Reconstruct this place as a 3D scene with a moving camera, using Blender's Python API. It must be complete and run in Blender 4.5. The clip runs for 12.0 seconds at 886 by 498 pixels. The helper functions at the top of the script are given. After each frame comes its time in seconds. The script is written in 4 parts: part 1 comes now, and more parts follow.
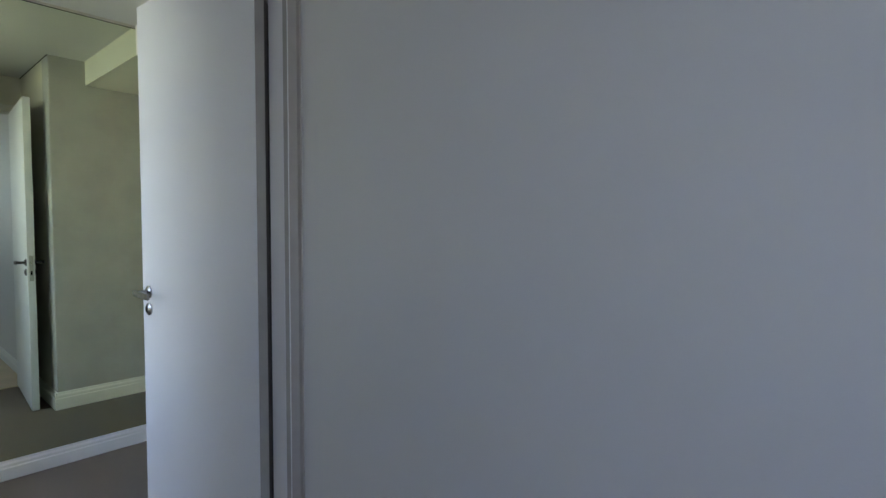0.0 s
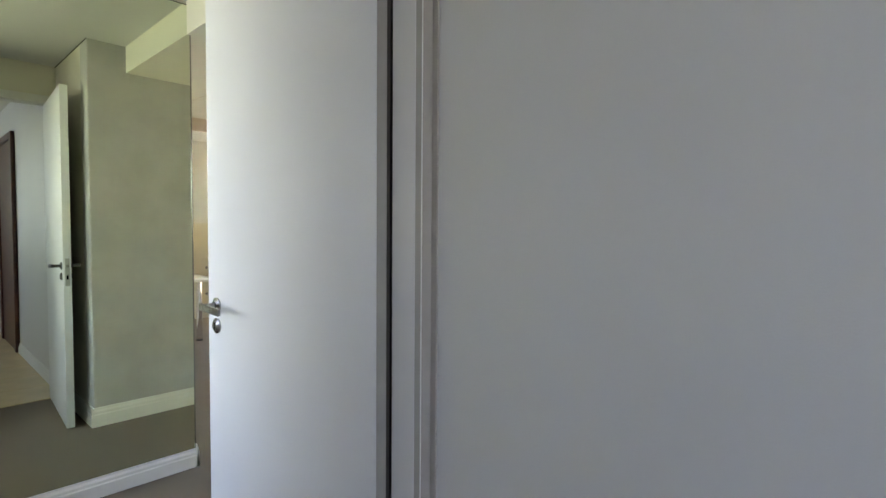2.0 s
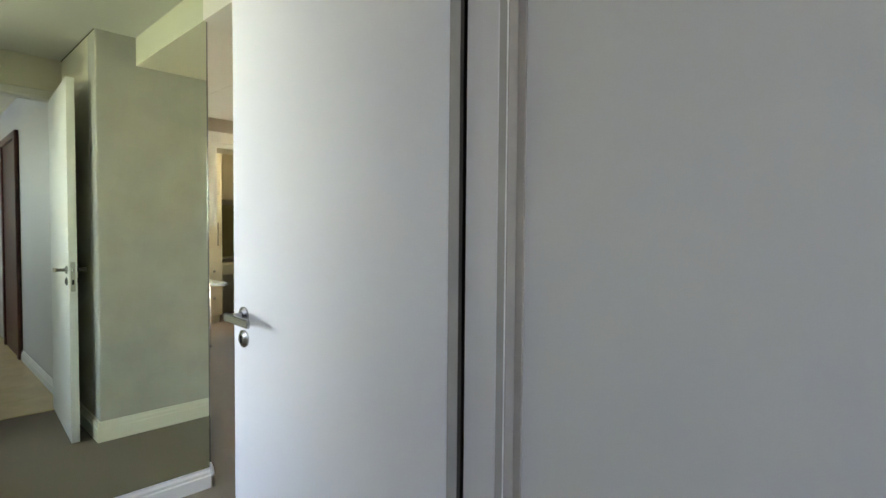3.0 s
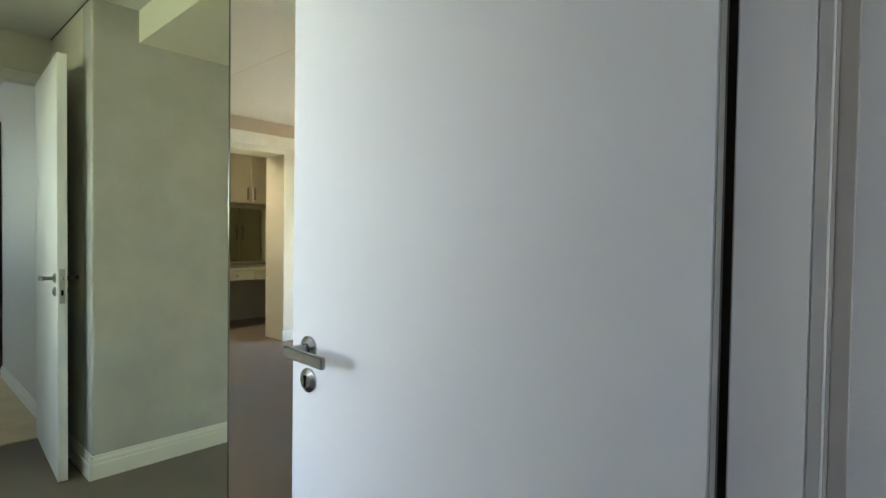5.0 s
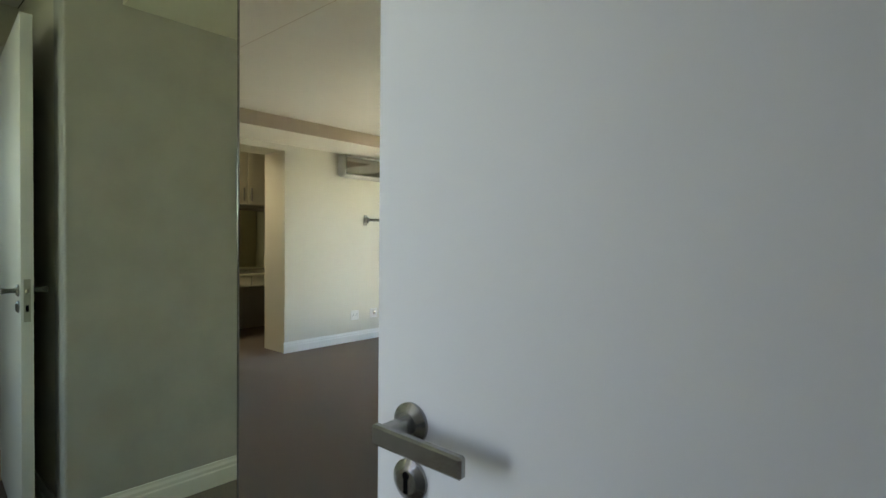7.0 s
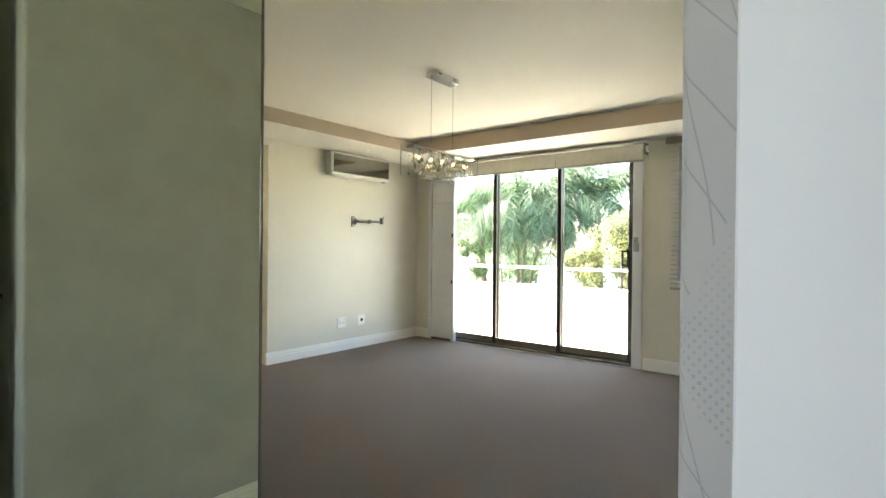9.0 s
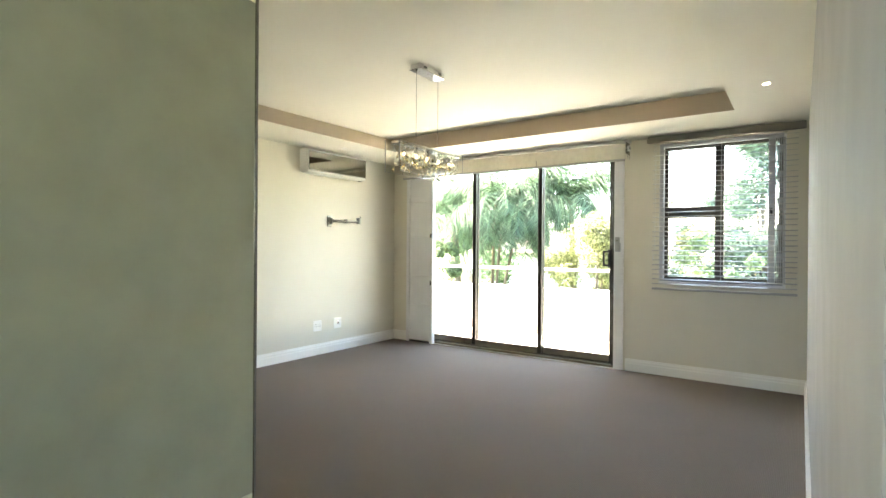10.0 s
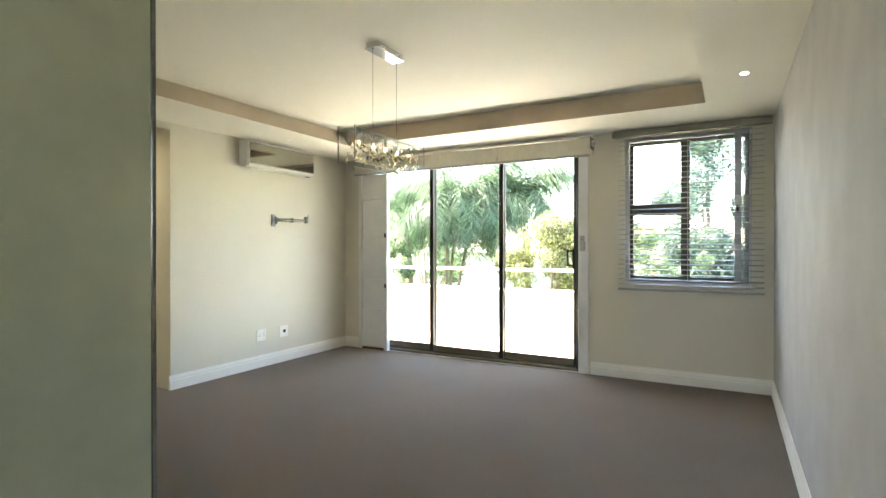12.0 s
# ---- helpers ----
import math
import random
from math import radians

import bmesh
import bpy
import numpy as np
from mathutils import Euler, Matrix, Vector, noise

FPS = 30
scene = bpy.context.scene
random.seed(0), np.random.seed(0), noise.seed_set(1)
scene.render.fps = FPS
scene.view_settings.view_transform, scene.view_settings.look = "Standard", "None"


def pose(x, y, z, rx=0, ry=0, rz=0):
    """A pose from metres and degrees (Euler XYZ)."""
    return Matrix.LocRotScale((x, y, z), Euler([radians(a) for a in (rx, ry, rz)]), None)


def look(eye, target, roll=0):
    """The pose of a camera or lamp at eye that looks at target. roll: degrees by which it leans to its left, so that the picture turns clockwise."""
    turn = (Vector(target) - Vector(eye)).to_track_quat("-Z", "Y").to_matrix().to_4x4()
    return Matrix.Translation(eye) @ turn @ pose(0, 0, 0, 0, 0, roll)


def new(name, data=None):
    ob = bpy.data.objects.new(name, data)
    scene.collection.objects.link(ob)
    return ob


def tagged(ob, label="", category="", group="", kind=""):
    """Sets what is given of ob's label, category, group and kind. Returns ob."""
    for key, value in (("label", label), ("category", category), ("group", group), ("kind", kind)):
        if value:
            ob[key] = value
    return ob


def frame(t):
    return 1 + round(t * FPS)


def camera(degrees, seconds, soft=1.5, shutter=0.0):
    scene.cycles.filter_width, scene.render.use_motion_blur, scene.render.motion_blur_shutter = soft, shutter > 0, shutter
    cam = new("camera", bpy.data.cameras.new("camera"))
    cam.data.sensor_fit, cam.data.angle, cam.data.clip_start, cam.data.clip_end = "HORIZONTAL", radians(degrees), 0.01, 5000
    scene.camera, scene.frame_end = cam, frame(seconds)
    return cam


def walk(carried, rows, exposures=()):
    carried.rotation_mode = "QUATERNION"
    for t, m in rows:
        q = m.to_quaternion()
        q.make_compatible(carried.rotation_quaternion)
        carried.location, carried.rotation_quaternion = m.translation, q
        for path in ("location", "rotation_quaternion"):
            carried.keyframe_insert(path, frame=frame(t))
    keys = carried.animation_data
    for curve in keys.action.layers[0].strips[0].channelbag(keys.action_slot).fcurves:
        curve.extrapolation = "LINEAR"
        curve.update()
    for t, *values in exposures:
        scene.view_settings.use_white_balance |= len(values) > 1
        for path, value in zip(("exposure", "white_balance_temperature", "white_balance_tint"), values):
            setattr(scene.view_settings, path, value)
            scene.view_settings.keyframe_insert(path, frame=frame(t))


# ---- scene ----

cam = camera(81.1, 12.0)
PATH = [
    (0, pose(3.196, -0.767, 1.240, 87.29, -0.23, 41.56)),
    (0.5, pose(3.070, -0.740, 1.209, 87.96, -0.33, 42.16)),
    (1, pose(2.933, -0.738, 1.213, 87.90, -0.31, 42.86)),
    (1.5, pose(2.793, -0.743, 1.231, 87.63, -0.34, 43.10)),
    (2, pose(2.692, -0.736, 1.231, 87.54, -0.43, 43.25)),
    (2.5, pose(2.563, -0.716, 1.221, 87.78, -0.32, 43.38)),
    (3, pose(2.448, -0.698, 1.218, 87.97, -0.46, 43.54)),
    (3.2, pose(2.400, -0.687, 1.224, 87.85, -0.36, 43.60)),
    (4.8, pose(2.024, -0.651, 1.208, 88.50, -0.72, 42.55)),
    (5, pose(1.965, -0.627, 1.206, 88.64, -0.81, 42.40)),
    (5.5, pose(1.855, -0.572, 1.208, 88.74, -0.73, 42.31)),
    (6, pose(1.736, -0.509, 1.190, 88.98, -0.67, 42.26)),
    (6.5, pose(1.605, -0.477, 1.196, 88.88, -0.62, 41.94)),
    (7, pose(1.493, -0.464, 1.189, 89.06, -0.46, 41.46)),
    (9, pose(1.077, -0.394, 1.157, 89.67, -0.55, 38.03)),
    (9.5, pose(0.988, -0.386, 1.153, 89.75, -0.58, 36.57)),
    (10, pose(0.920, -0.359, 1.152, 89.78, -0.44, 34.68)),
    (10.5, pose(0.862, -0.331, 1.166, 89.73, -0.22, 32.86)),
    (11, pose(0.778, -0.264, 1.168, 89.77, -0.07, 31.18)),
    (11.5, pose(0.711, -0.202, 1.163, 89.76, 0.01, 29.65)),
    (12, pose(0.666, -0.117, 1.156, 89.79, 0.02, 29.02)),
]
EXPO = [(0, 3.97, 6800, 10), (1.5, 4.40, 7450, 11), (3, 4.66, 7700, 9), (5, 4.40, 7420, 7), (5.5, 4.17, 7450, 7), (7, 3.50, 7500, 6), (9, 3.95, 7650, 9), (10, 4.33, 7650, 9), (12, 4.02, 7600, 9)]
walk(cam, PATH, exposures=EXPO)

# ---------------------------------------------------------------- light
SUN_ELEV, SUN_ROT = radians(60), radians(-88)
world = bpy.data.worlds.new("world")
scene.world = world
world.use_nodes = True
wn = world.node_tree.nodes
sky = wn.new("ShaderNodeTexSky")
sky.sky_type, sky.sun_disc = "NISHITA", False
sky.sun_elevation, sky.sun_rotation = SUN_ELEV, SUN_ROT
world.node_tree.links.new(sky.outputs[0], wn["Background"].inputs[0])
wn["Background"].inputs[1].default_value = 0.15
sun_data = bpy.data.lights.new("sun", "SUN")
sun_data.energy, sun_data.angle, sun_data.color = 5.0, radians(0.5), (1, 0.95, 0.87)
sun = new("sun", sun_data)
sdir = Vector((math.sin(SUN_ROT) * math.cos(SUN_ELEV), math.cos(SUN_ROT) * math.cos(SUN_ELEV), math.sin(SUN_ELEV)))
sun.matrix_world = look(sdir * 30, (0, 0, 0))


def area(name, m, sx, sy, power, color):
    d = bpy.data.lights.new(name, "AREA")
    d.shape, d.size, d.size_y, d.energy, d.color = "RECTANGLE", sx, sy, power, color
    ob = new(name, d)
    ob.matrix_world = m
    return ob


# daylight through the unseen hall window, then added fills for entry and dressing room
area("hall_window_light", look((5.42, -1.9, 1.75), (2.8, 0, 1.65)), 0.9, 1.0, 1.15, (0.42, 0.50, 1.0))
# added lamp with no known source, brightens the door and entry walls
area("entry_fill_light", look((0.58, -1.85, 1.45), (1.15, 0, 1.55)), 0.7, 1.1, 0.57, (0.58, 0.62, 1.0))
# added unseen ceiling lamp that warms the cabinets
area("dressing_fill_light", look((-4.05, 1.60, 2.29), (-4.05, 1.601, 0.0)), 0.4, 0.4, 0.8, (1.0, 0.92, 0.74))


# ---------------------------------------------------------------- materials
def mat(name, color, rough=0.5, metal=0.0, noise_scale=0, noise_amt=0.1, bump=0.0, bump_scale=200, spec=0.5):
    m = bpy.data.materials.new(name)
    m.use_nodes = True
    t = m.node_tree
    b = t.nodes["Principled BSDF"]
    b.inputs["Base Color"].default_value = (*color, 1)
    b.inputs["Roughness"].default_value = rough
    b.inputs["Metallic"].default_value = metal
    b.inputs["Specular IOR Level"].default_value = spec
    co = t.nodes.new("ShaderNodeTexCoord")
    if noise_scale:
        n = t.nodes.new("ShaderNodeTexNoise")
        n.inputs["Scale"].default_value, n.inputs["Detail"].default_value = noise_scale, 5
        t.links.new(co.outputs["Object"], n.inputs["Vector"])
        r = t.nodes.new("ShaderNodeValToRGB")
        r.color_ramp.elements[0].position, r.color_ramp.elements[1].position = 0.3, 0.7
        r.color_ramp.elements[0].color = (*[c * (1 - noise_amt) for c in color], 1)
        r.color_ramp.elements[1].color = (*[min(1, c * (1 + noise_amt)) for c in color], 1)
        t.links.new(n.outputs["Fac"], r.inputs["Fac"])
        t.links.new(r.outputs["Color"], b.inputs["Base Color"])
    if bump:
        n2 = t.nodes.new("ShaderNodeTexNoise")
        n2.inputs["Scale"].default_value, n2.inputs["Detail"].default_value = bump_scale, 3
        t.links.new(co.outputs["Object"], n2.inputs["Vector"])
        bp = t.nodes.new("ShaderNodeBump")
        bp.inputs["Strength"].default_value, bp.inputs["Distance"].default_value = bump, 0.002
        t.links.new(n2.outputs["Fac"], bp.inputs["Height"])
        t.links.new(bp.outputs["Normal"], b.inputs["Normal"])
    return m


M_WALL = mat("wall_paint_cream", (0.655, 0.62, 0.525), 0.6, 0, 1.3, 0.03, 0.15, 260)
M_CEIL2 = mat("entry_ceiling_paint", (0.72, 0.71, 0.68), 0.7, 0, 1.0, 0.02, 0.1, 300)
M_HALLWALL = mat("wall_paint_hall", (0.66, 0.65, 0.63), 0.5, 0, 1.1, 0.03, 0.15, 260)
M_CEIL = mat("ceiling_paint", (0.80, 0.77, 0.68), 0.7, 0, 1.0, 0.02, 0.1, 300)
# the tray's tan made paler, so the west slope looks more lit
M_TAN_LIT = mat("tray_paint_tan_lit", (0.60, 0.50, 0.40), 0.6, 0, 2.0, 0.04, 0.1, 300)
M_GUN = mat("dark_worn_steel", (0.16, 0.155, 0.145), 0.45, 0.5, 20, 0.1)
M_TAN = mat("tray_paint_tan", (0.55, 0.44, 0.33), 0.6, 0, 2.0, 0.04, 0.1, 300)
M_TRIM = mat("skirting_white", (0.80, 0.79, 0.75), 0.35, 0, 3.0, 0.03, 0.05, 120)
M_DOOR = mat("door_satin_white", (0.76, 0.76, 0.78), 0.5, 0, 1.7, 0.02, 0.08, 90, 0.35)
M_JAMB = mat("jamb_satin_paint", (0.70, 0.68, 0.67), 0.35, 0, 2.0, 0.03, 0.06, 90)
M_STEEL = mat("brushed_steel", (0.31, 0.305, 0.295), 0.27, 1.0, 60, 0.12, 0.1, 400)
M_PLATE = mat("satin_nickel", (0.42, 0.41, 0.38), 0.45, 0.5, 30, 0.1)
M_CHROME = mat("chrome", (0.75, 0.75, 0.75), 0.12, 1.0)
M_DARKHOLE = mat("keyhole_dark", (0.003, 0.003, 0.003), 0.9, spec=0.05)
# near-black for painted gap shade and the mirror's dark top edge
M_GAP = mat("gap_shade_dark_edge", (0.055, 0.045, 0.034), 0.8)
M_ALU = mat("dark_aluminium", (0.05, 0.045, 0.037), 0.35, 0.6, 8, 0.1)
M_WHITEALU = mat("white_powder_coat", (0.72, 0.72, 0.74), 0.35, 0, 5, 0.03)
M_PLASTIC = mat("white_plastic", (0.80, 0.79, 0.76), 0.3, 0, 6, 0.03)
M_ACFRONT = mat("ac_glass_front", (0.20, 0.20, 0.17), 0.05, 0.9)
M_BLACK = mat("black_rubber", (0.02, 0.02, 0.02), 0.6)
M_FABRIC = mat("blind_fabric_ivory", (0.66, 0.63, 0.54), 0.85, 0, 30, 0.05, 0.3, 500)
# white slats greyed, with the shade of their undersides put into the colour
M_SLAT = mat("slat_shade_grey", (0.36, 0.36, 0.36), 0.4, 0, 6, 0.03)
M_SILL = mat("bronze_sill", (0.17, 0.15, 0.115), 0.4, 0.5, 12, 0.15)
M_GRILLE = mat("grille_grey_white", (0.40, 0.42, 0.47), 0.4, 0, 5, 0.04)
M_RAILGREY = mat("blind_rail_grey_beige", (0.24, 0.22, 0.18), 0.5, 0, 6, 0.04)
M_STRIP = mat("bare_timber_strip", (0.42, 0.38, 0.33), 0.7, 0, 20, 0.05)
# darker grey-brown than the leaf and jamb, for hinge edge and chamfer
M_REBATE = mat("rebate_grey_brown", (0.36, 0.335, 0.29), 0.6, 0, 8, 0.1)
M_CORD = mat("cord_white", (0.6, 0.6, 0.58), 0.7)
M_CAB = mat("cabinet_cream", (0.62, 0.58, 0.45), 0.4, 0, 2, 0.04)
M_KNOB = mat("pewter_knob", (0.25, 0.24, 0.22), 0.35, 0.9)
M_TABLE = mat("table_white", (0.82, 0.80, 0.74), 0.3, 0, 3, 0.02)
M_BROWNDOOR = mat("mahogany_stain", (0.10, 0.035, 0.022), 0.35, 0, 14, 0.35, 0.2, 60)
M_TERRACE = mat("terrace_tile_white", (0.80, 0.77, 0.71), 0.6, 0, 4, 0.06, 0.2, 80)
M_EXT = mat("exterior_plaster_white", (0.76, 0.74, 0.70), 0.8, 0, 2, 0.05, 0.4, 120)
M_RAIL = mat("rail_white_paint", (0.8, 0.8, 0.79), 0.4, 0, 5, 0.03)
M_TRUNK = mat("palm_bark", (0.20, 0.16, 0.12), 0.9, 0, 12, 0.3, 0.6, 40)
M_PALM = mat("palm_green", (0.10, 0.165, 0.095), 0.55, 0, 1.4, 0.35)
M_SHRUB = mat("shrub_yellow_green", (0.20, 0.22, 0.095), 0.6, 0, 2.2, 0.4)
M_SHRUB2 = mat("shrub_green", (0.11, 0.165, 0.085), 0.6, 0, 2.2, 0.35)
M_CONIFER = mat("conifer_blue_green", (0.10, 0.155, 0.115), 0.7, 0, 1.8, 0.35)
M_GROUND = mat("lawn_ground", (0.09, 0.11, 0.04), 0.95, 0, 0.6, 0.3)
M_ROOF = mat("roof_grey", (0.22, 0.20, 0.18), 0.8, 0, 3, 0.2)
M_GROUT = mat("tile_bed", (0.30, 0.26, 0.21), 0.9, 0, 20, 0.1)
M_TILE = mat("hall_tile_beige", (0.62, 0.47, 0.27), 0.32, 0, 5, 0.12)


def leafy(m, share=0.45):
    """Lets part of the light through the leaves."""
    t = m.node_tree
    b = t.nodes["Principled BSDF"]
    out = t.nodes["Material Output"]
    tr = t.nodes.new("ShaderNodeBsdfTranslucent")
    mx = t.nodes.new("ShaderNodeMixShader")
    mx.inputs[0].default_value = share
    src = b.inputs["Base Color"].links[0].from_socket
    geo = t.nodes.new("ShaderNodeNewGeometry")
    tone = t.nodes.new("ShaderNodeMapRange")
    tone.inputs["To Min"].default_value, tone.inputs["To Max"].default_value = 0.35, 1.65
    t.links.new(geo.outputs["Random Per Island"], tone.inputs["Value"])
    leaf_mix = t.nodes.new("ShaderNodeVectorMath")
    leaf_mix.operation = "SCALE"
    t.links.new(src, leaf_mix.inputs[0])
    t.links.new(tone.outputs["Result"], leaf_mix.inputs["Scale"])
    src = leaf_mix.outputs[0]
    t.links.new(src, b.inputs["Base Color"])
    t.links.new(src, tr.inputs["Color"])
    t.links.new(b.outputs[0], mx.inputs[1])
    t.links.new(tr.outputs[0], mx.inputs[2])
    t.links.new(mx.outputs[0], out.inputs["Surface"])


for m_ in (M_PALM, M_SHRUB, M_SHRUB2, M_CONIFER):
    leafy(m_)


def emission(name, color, strength):
    m = bpy.data.materials.new(name)
    m.use_nodes = True
    b = m.node_tree.nodes["Principled BSDF"]
    b.inputs["Base Color"].default_value = (*color, 1)
    b.inputs["Emission Color"].default_value = (*color, 1)
    b.inputs["Emission Strength"].default_value = strength
    return m


M_BULB = emission("bulb_warm", (1.0, 0.78, 0.48), 1.6)
M_DOWN = emission("downlight_lens", (1.0, 0.92, 0.78), 1.4)


def glass(name, color=(1, 1, 1), rough=0.0, ior=1.45):
    m = bpy.data.materials.new(name)
    m.use_nodes = True
    b = m.node_tree.nodes["Principled BSDF"]
    b.inputs["Base Color"].default_value = (*color, 1)
    b.inputs["Roughness"].default_value = rough
    b.inputs["Transmission Weight"].default_value = 1
    b.inputs["IOR"].default_value = ior
    return m


M_GLASS = glass("window_glass", (0.97, 0.99, 0.98), 0, 1.02)
M_CRYSTAL = glass("crystal", (1, 0.97, 0.92), 0.0, 1.45)
M_AMBER = glass("crystal_amber", (1.0, 0.83, 0.52), 0.0, 1.45)
M_SMOKE = glass("crystal_smoke", (0.72, 0.62, 0.48), 0.0, 1.4)
M_ACRYL = glass("acrylic_sheet", (0.98, 0.99, 0.98), 0.0, 1.2)


def mirror_mat():
    m = bpy.data.materials.new("mirror_silver_green")
    m.use_nodes = True
    b = m.node_tree.nodes["Principled BSDF"]
    b.inputs["Base Color"].default_value = (0.74, 0.785, 0.62, 1)
    b.inputs["Metallic"].default_value = 1
    b.inputs["Roughness"].default_value = 0.0
    return m


M_MIRROR = mirror_mat()


def carpet_mat():
    m = mat("carpet_taupe", (0.098, 0.081, 0.062), 0.95, spec=0.1)
    t = m.node_tree
    b = t.nodes["Principled BSDF"]
    b.inputs["Sheen Weight"].default_value = 0.11
    co = t.nodes.new("ShaderNodeTexCoord")
    big = t.nodes.new("ShaderNodeTexNoise")
    big.inputs["Scale"].default_value = 1.2
    fine = t.nodes.new("ShaderNodeTexNoise")
    fine.inputs["Scale"].default_value, fine.inputs["Detail"].default_value = 130, 4
    wave = t.nodes.new("ShaderNodeTexWave")
    wave.bands_direction = "X"
    wave.inputs["Scale"].default_value, wave.inputs["Distortion"].default_value = 42, 1.8
    wave.inputs["Detail Scale"].default_value = 8
    for n in (big, fine, wave):
        t.links.new(co.outputs["Object"], n.inputs["Vector"])
    mix = t.nodes.new("ShaderNodeMix")
    mix.data_type = "RGBA"
    mix.inputs[6].default_value, mix.inputs[7].default_value = (0.078, 0.060, 0.044, 1), (0.250, 0.196, 0.150, 1)
    add = t.nodes.new("ShaderNodeMath")
    add.operation = "MULTIPLY_ADD"
    add.inputs[1].default_value = 0.55
    t.links.new(fine.outputs["Fac"], add.inputs[0])
    sc = t.nodes.new("ShaderNodeMath")
    sc.operation = "MULTIPLY_ADD"
    sc.inputs[1].default_value = 0.25
    t.links.new(wave.outputs["Fac"], sc.inputs[0])
    sb = t.nodes.new("ShaderNodeMath")
    sb.operation = "MULTIPLY"
    sb.inputs[1].default_value = 0.25
    t.links.new(big.outputs["Fac"], sb.inputs[0])
    t.links.new(sb.outputs[0], sc.inputs[2])
    t.links.new(sc.outputs[0], add.inputs[2])
    t.links.new(add.outputs[0], mix.inputs[0])
    t.links.new(mix.outputs[2], b.inputs["Base Color"])
    bp = t.nodes.new("ShaderNodeBump")
    bp.inputs["Strength"].default_value, bp.inputs["Distance"].default_value = 0.6, 0.004
    t.links.new(add.outputs[0], bp.inputs["Height"])
    t.links.new(bp.outputs["Normal"], b.inputs["Normal"])
    return m


M_CARPET = carpet_mat()


# ---------------------------------------------------------------- mesh helpers
def box(bm, x0, x1, y0, y1, z0, z1, bevel=0.0, seg=1):
    vs = [bm.verts.new((x, y, z)) for x in (x0, x1) for y in (y0, y1) for z in (z0, z1)]
    fs = [bm.faces.new([vs[i] for i in f]) for f in ((0, 1, 3, 2), (4, 6, 7, 5), (0, 4, 5, 1), (2, 3, 7, 6), (0, 2, 6, 4), (1, 5, 7, 3))]
    if bevel:
        es = list({e for f in fs for e in f.edges})
        bmesh.ops.bevel(bm, geom=es, offset=bevel, segments=seg, profile=0.6, affect="EDGES")
    return bm


def cyl(bm, p0, p1, r0, r1=None, n=20, caps=True):
    p0, p1 = Vector(p0), Vector(p1)
    r1 = r0 if r1 is None else r1
    d = p1 - p0
    m = Matrix.Translation((p0 + p1) / 2) @ d.to_track_quat("Z", "Y").to_matrix().to_4x4()
    bmesh.ops.create_cone(bm, cap_ends=caps, segments=n, radius1=r0, radius2=r1, depth=d.length, matrix=m)
    return bm


def ball(bm, c, r, sz=1.0, u=10, v=6):
    bmesh.ops.create_uvsphere(bm, u_segments=u, v_segments=v, radius=r, matrix=Matrix.Translation(c) @ Matrix.Diagonal((1, 1, sz, 1)))
    return bm


def finish(name, bm, material, smooth=False):
    bmesh.ops.recalc_face_normals(bm, faces=bm.faces)
    me = bpy.data.meshes.new(name)
    bm.to_mesh(me)
    bm.free()
    me.materials.append(material)
    if smooth:
        for p in me.polygons:
            p.use_smooth = True
    return me


def origin_of(ob):
    v = Vector(ob.location)
    while ob.parent:
        ob = ob.parent
        v += ob.location
    return v


def part(name, bm, material, parent, label="", smooth=False):
    """One mesh under a thing; its mesh is drawn in the room's coordinates."""
    o = origin_of(parent)
    bmesh.ops.translate(bm, verts=bm.verts, vec=-o)
    ob = new(name, finish(name, bm, material, smooth))
    ob.parent = parent
    return tagged(ob, label=label)


def thing(name, loc, label, category, group=""):
    ob = new(name)
    ob.location = loc
    ob.empty_display_size = 0.1
    return tagged(ob, label, category, group)


def solid(name, boxes, material, bevel=0.0, label=""):
    bm = bmesh.new()
    for b in boxes:
        box(bm, *b, bevel=bevel)
    ob = new(name, finish(name, bm, material))
    return tagged(ob, label=label, kind="structure")


# ---------------------------------------------------------------- plan
WX, EX, NY, SY = -3.295, 0.964, 4.653, 0.295      # bedroom faces
H1, H2, HP = 2.165, 2.315, 2.325                  # lowered border, tray, entry ceiling
DX, DH = 1.801, 2.058                             # doorway plane and head
COL = 0.074                                       # end face of the wall beside the entry

solid("floor", [(-5.5, DX - 0.02, -2.15, 4.70, -0.25, 0.0)], M_CARPET, label="brown taupe ribbed loop pile carpet")
solid("floor_hall", [(DX - 0.02, 5.8, -3.8, 0.3, -0.25, -0.012)], M_GROUT, label="tile bed with beige joints")

solid("wall_mirror", [(-0.15, -0.004, -1.0, SY, 0, 2.5)], M_WALL, label="cream painted wall carrying the large mirror")
solid("wall_south", [(-5.3, -0.15, SY - 0.15, SY, 0, 2.5)], M_WALL)
solid("wall_entry_south", [(-0.15, 0.05, -2.0, -1.0, 0, 2.5), (0.95, 1.10, -2.0, -1.0, 0, 2.5), (1.10, DX + 0.10, -1.15, -1.0, 0, 2.5), (-0.15, 1.10, -2.15, -2.0, 0, 0.8),
                           (-0.15, 1.10, -2.15, -2.0, 2.2, 2.5), (0.05, 0.95, -2.0, -1.0, 2.325, 2.5), (-0.15, 0.1, -2.15, -2.0, 0.8, 2.2), (0.85, 1.10, -2.15, -2.0, 0.8, 2.2)], M_WALL)
solid("wall_doorway", [(DX, DX + 0.10, -1.0, -0.775, 0, 2.5), (DX, DX + 0.10, -0.775, COL, DH + 0.03, 2.5)], M_WALL, label="painted wall with the doorway")
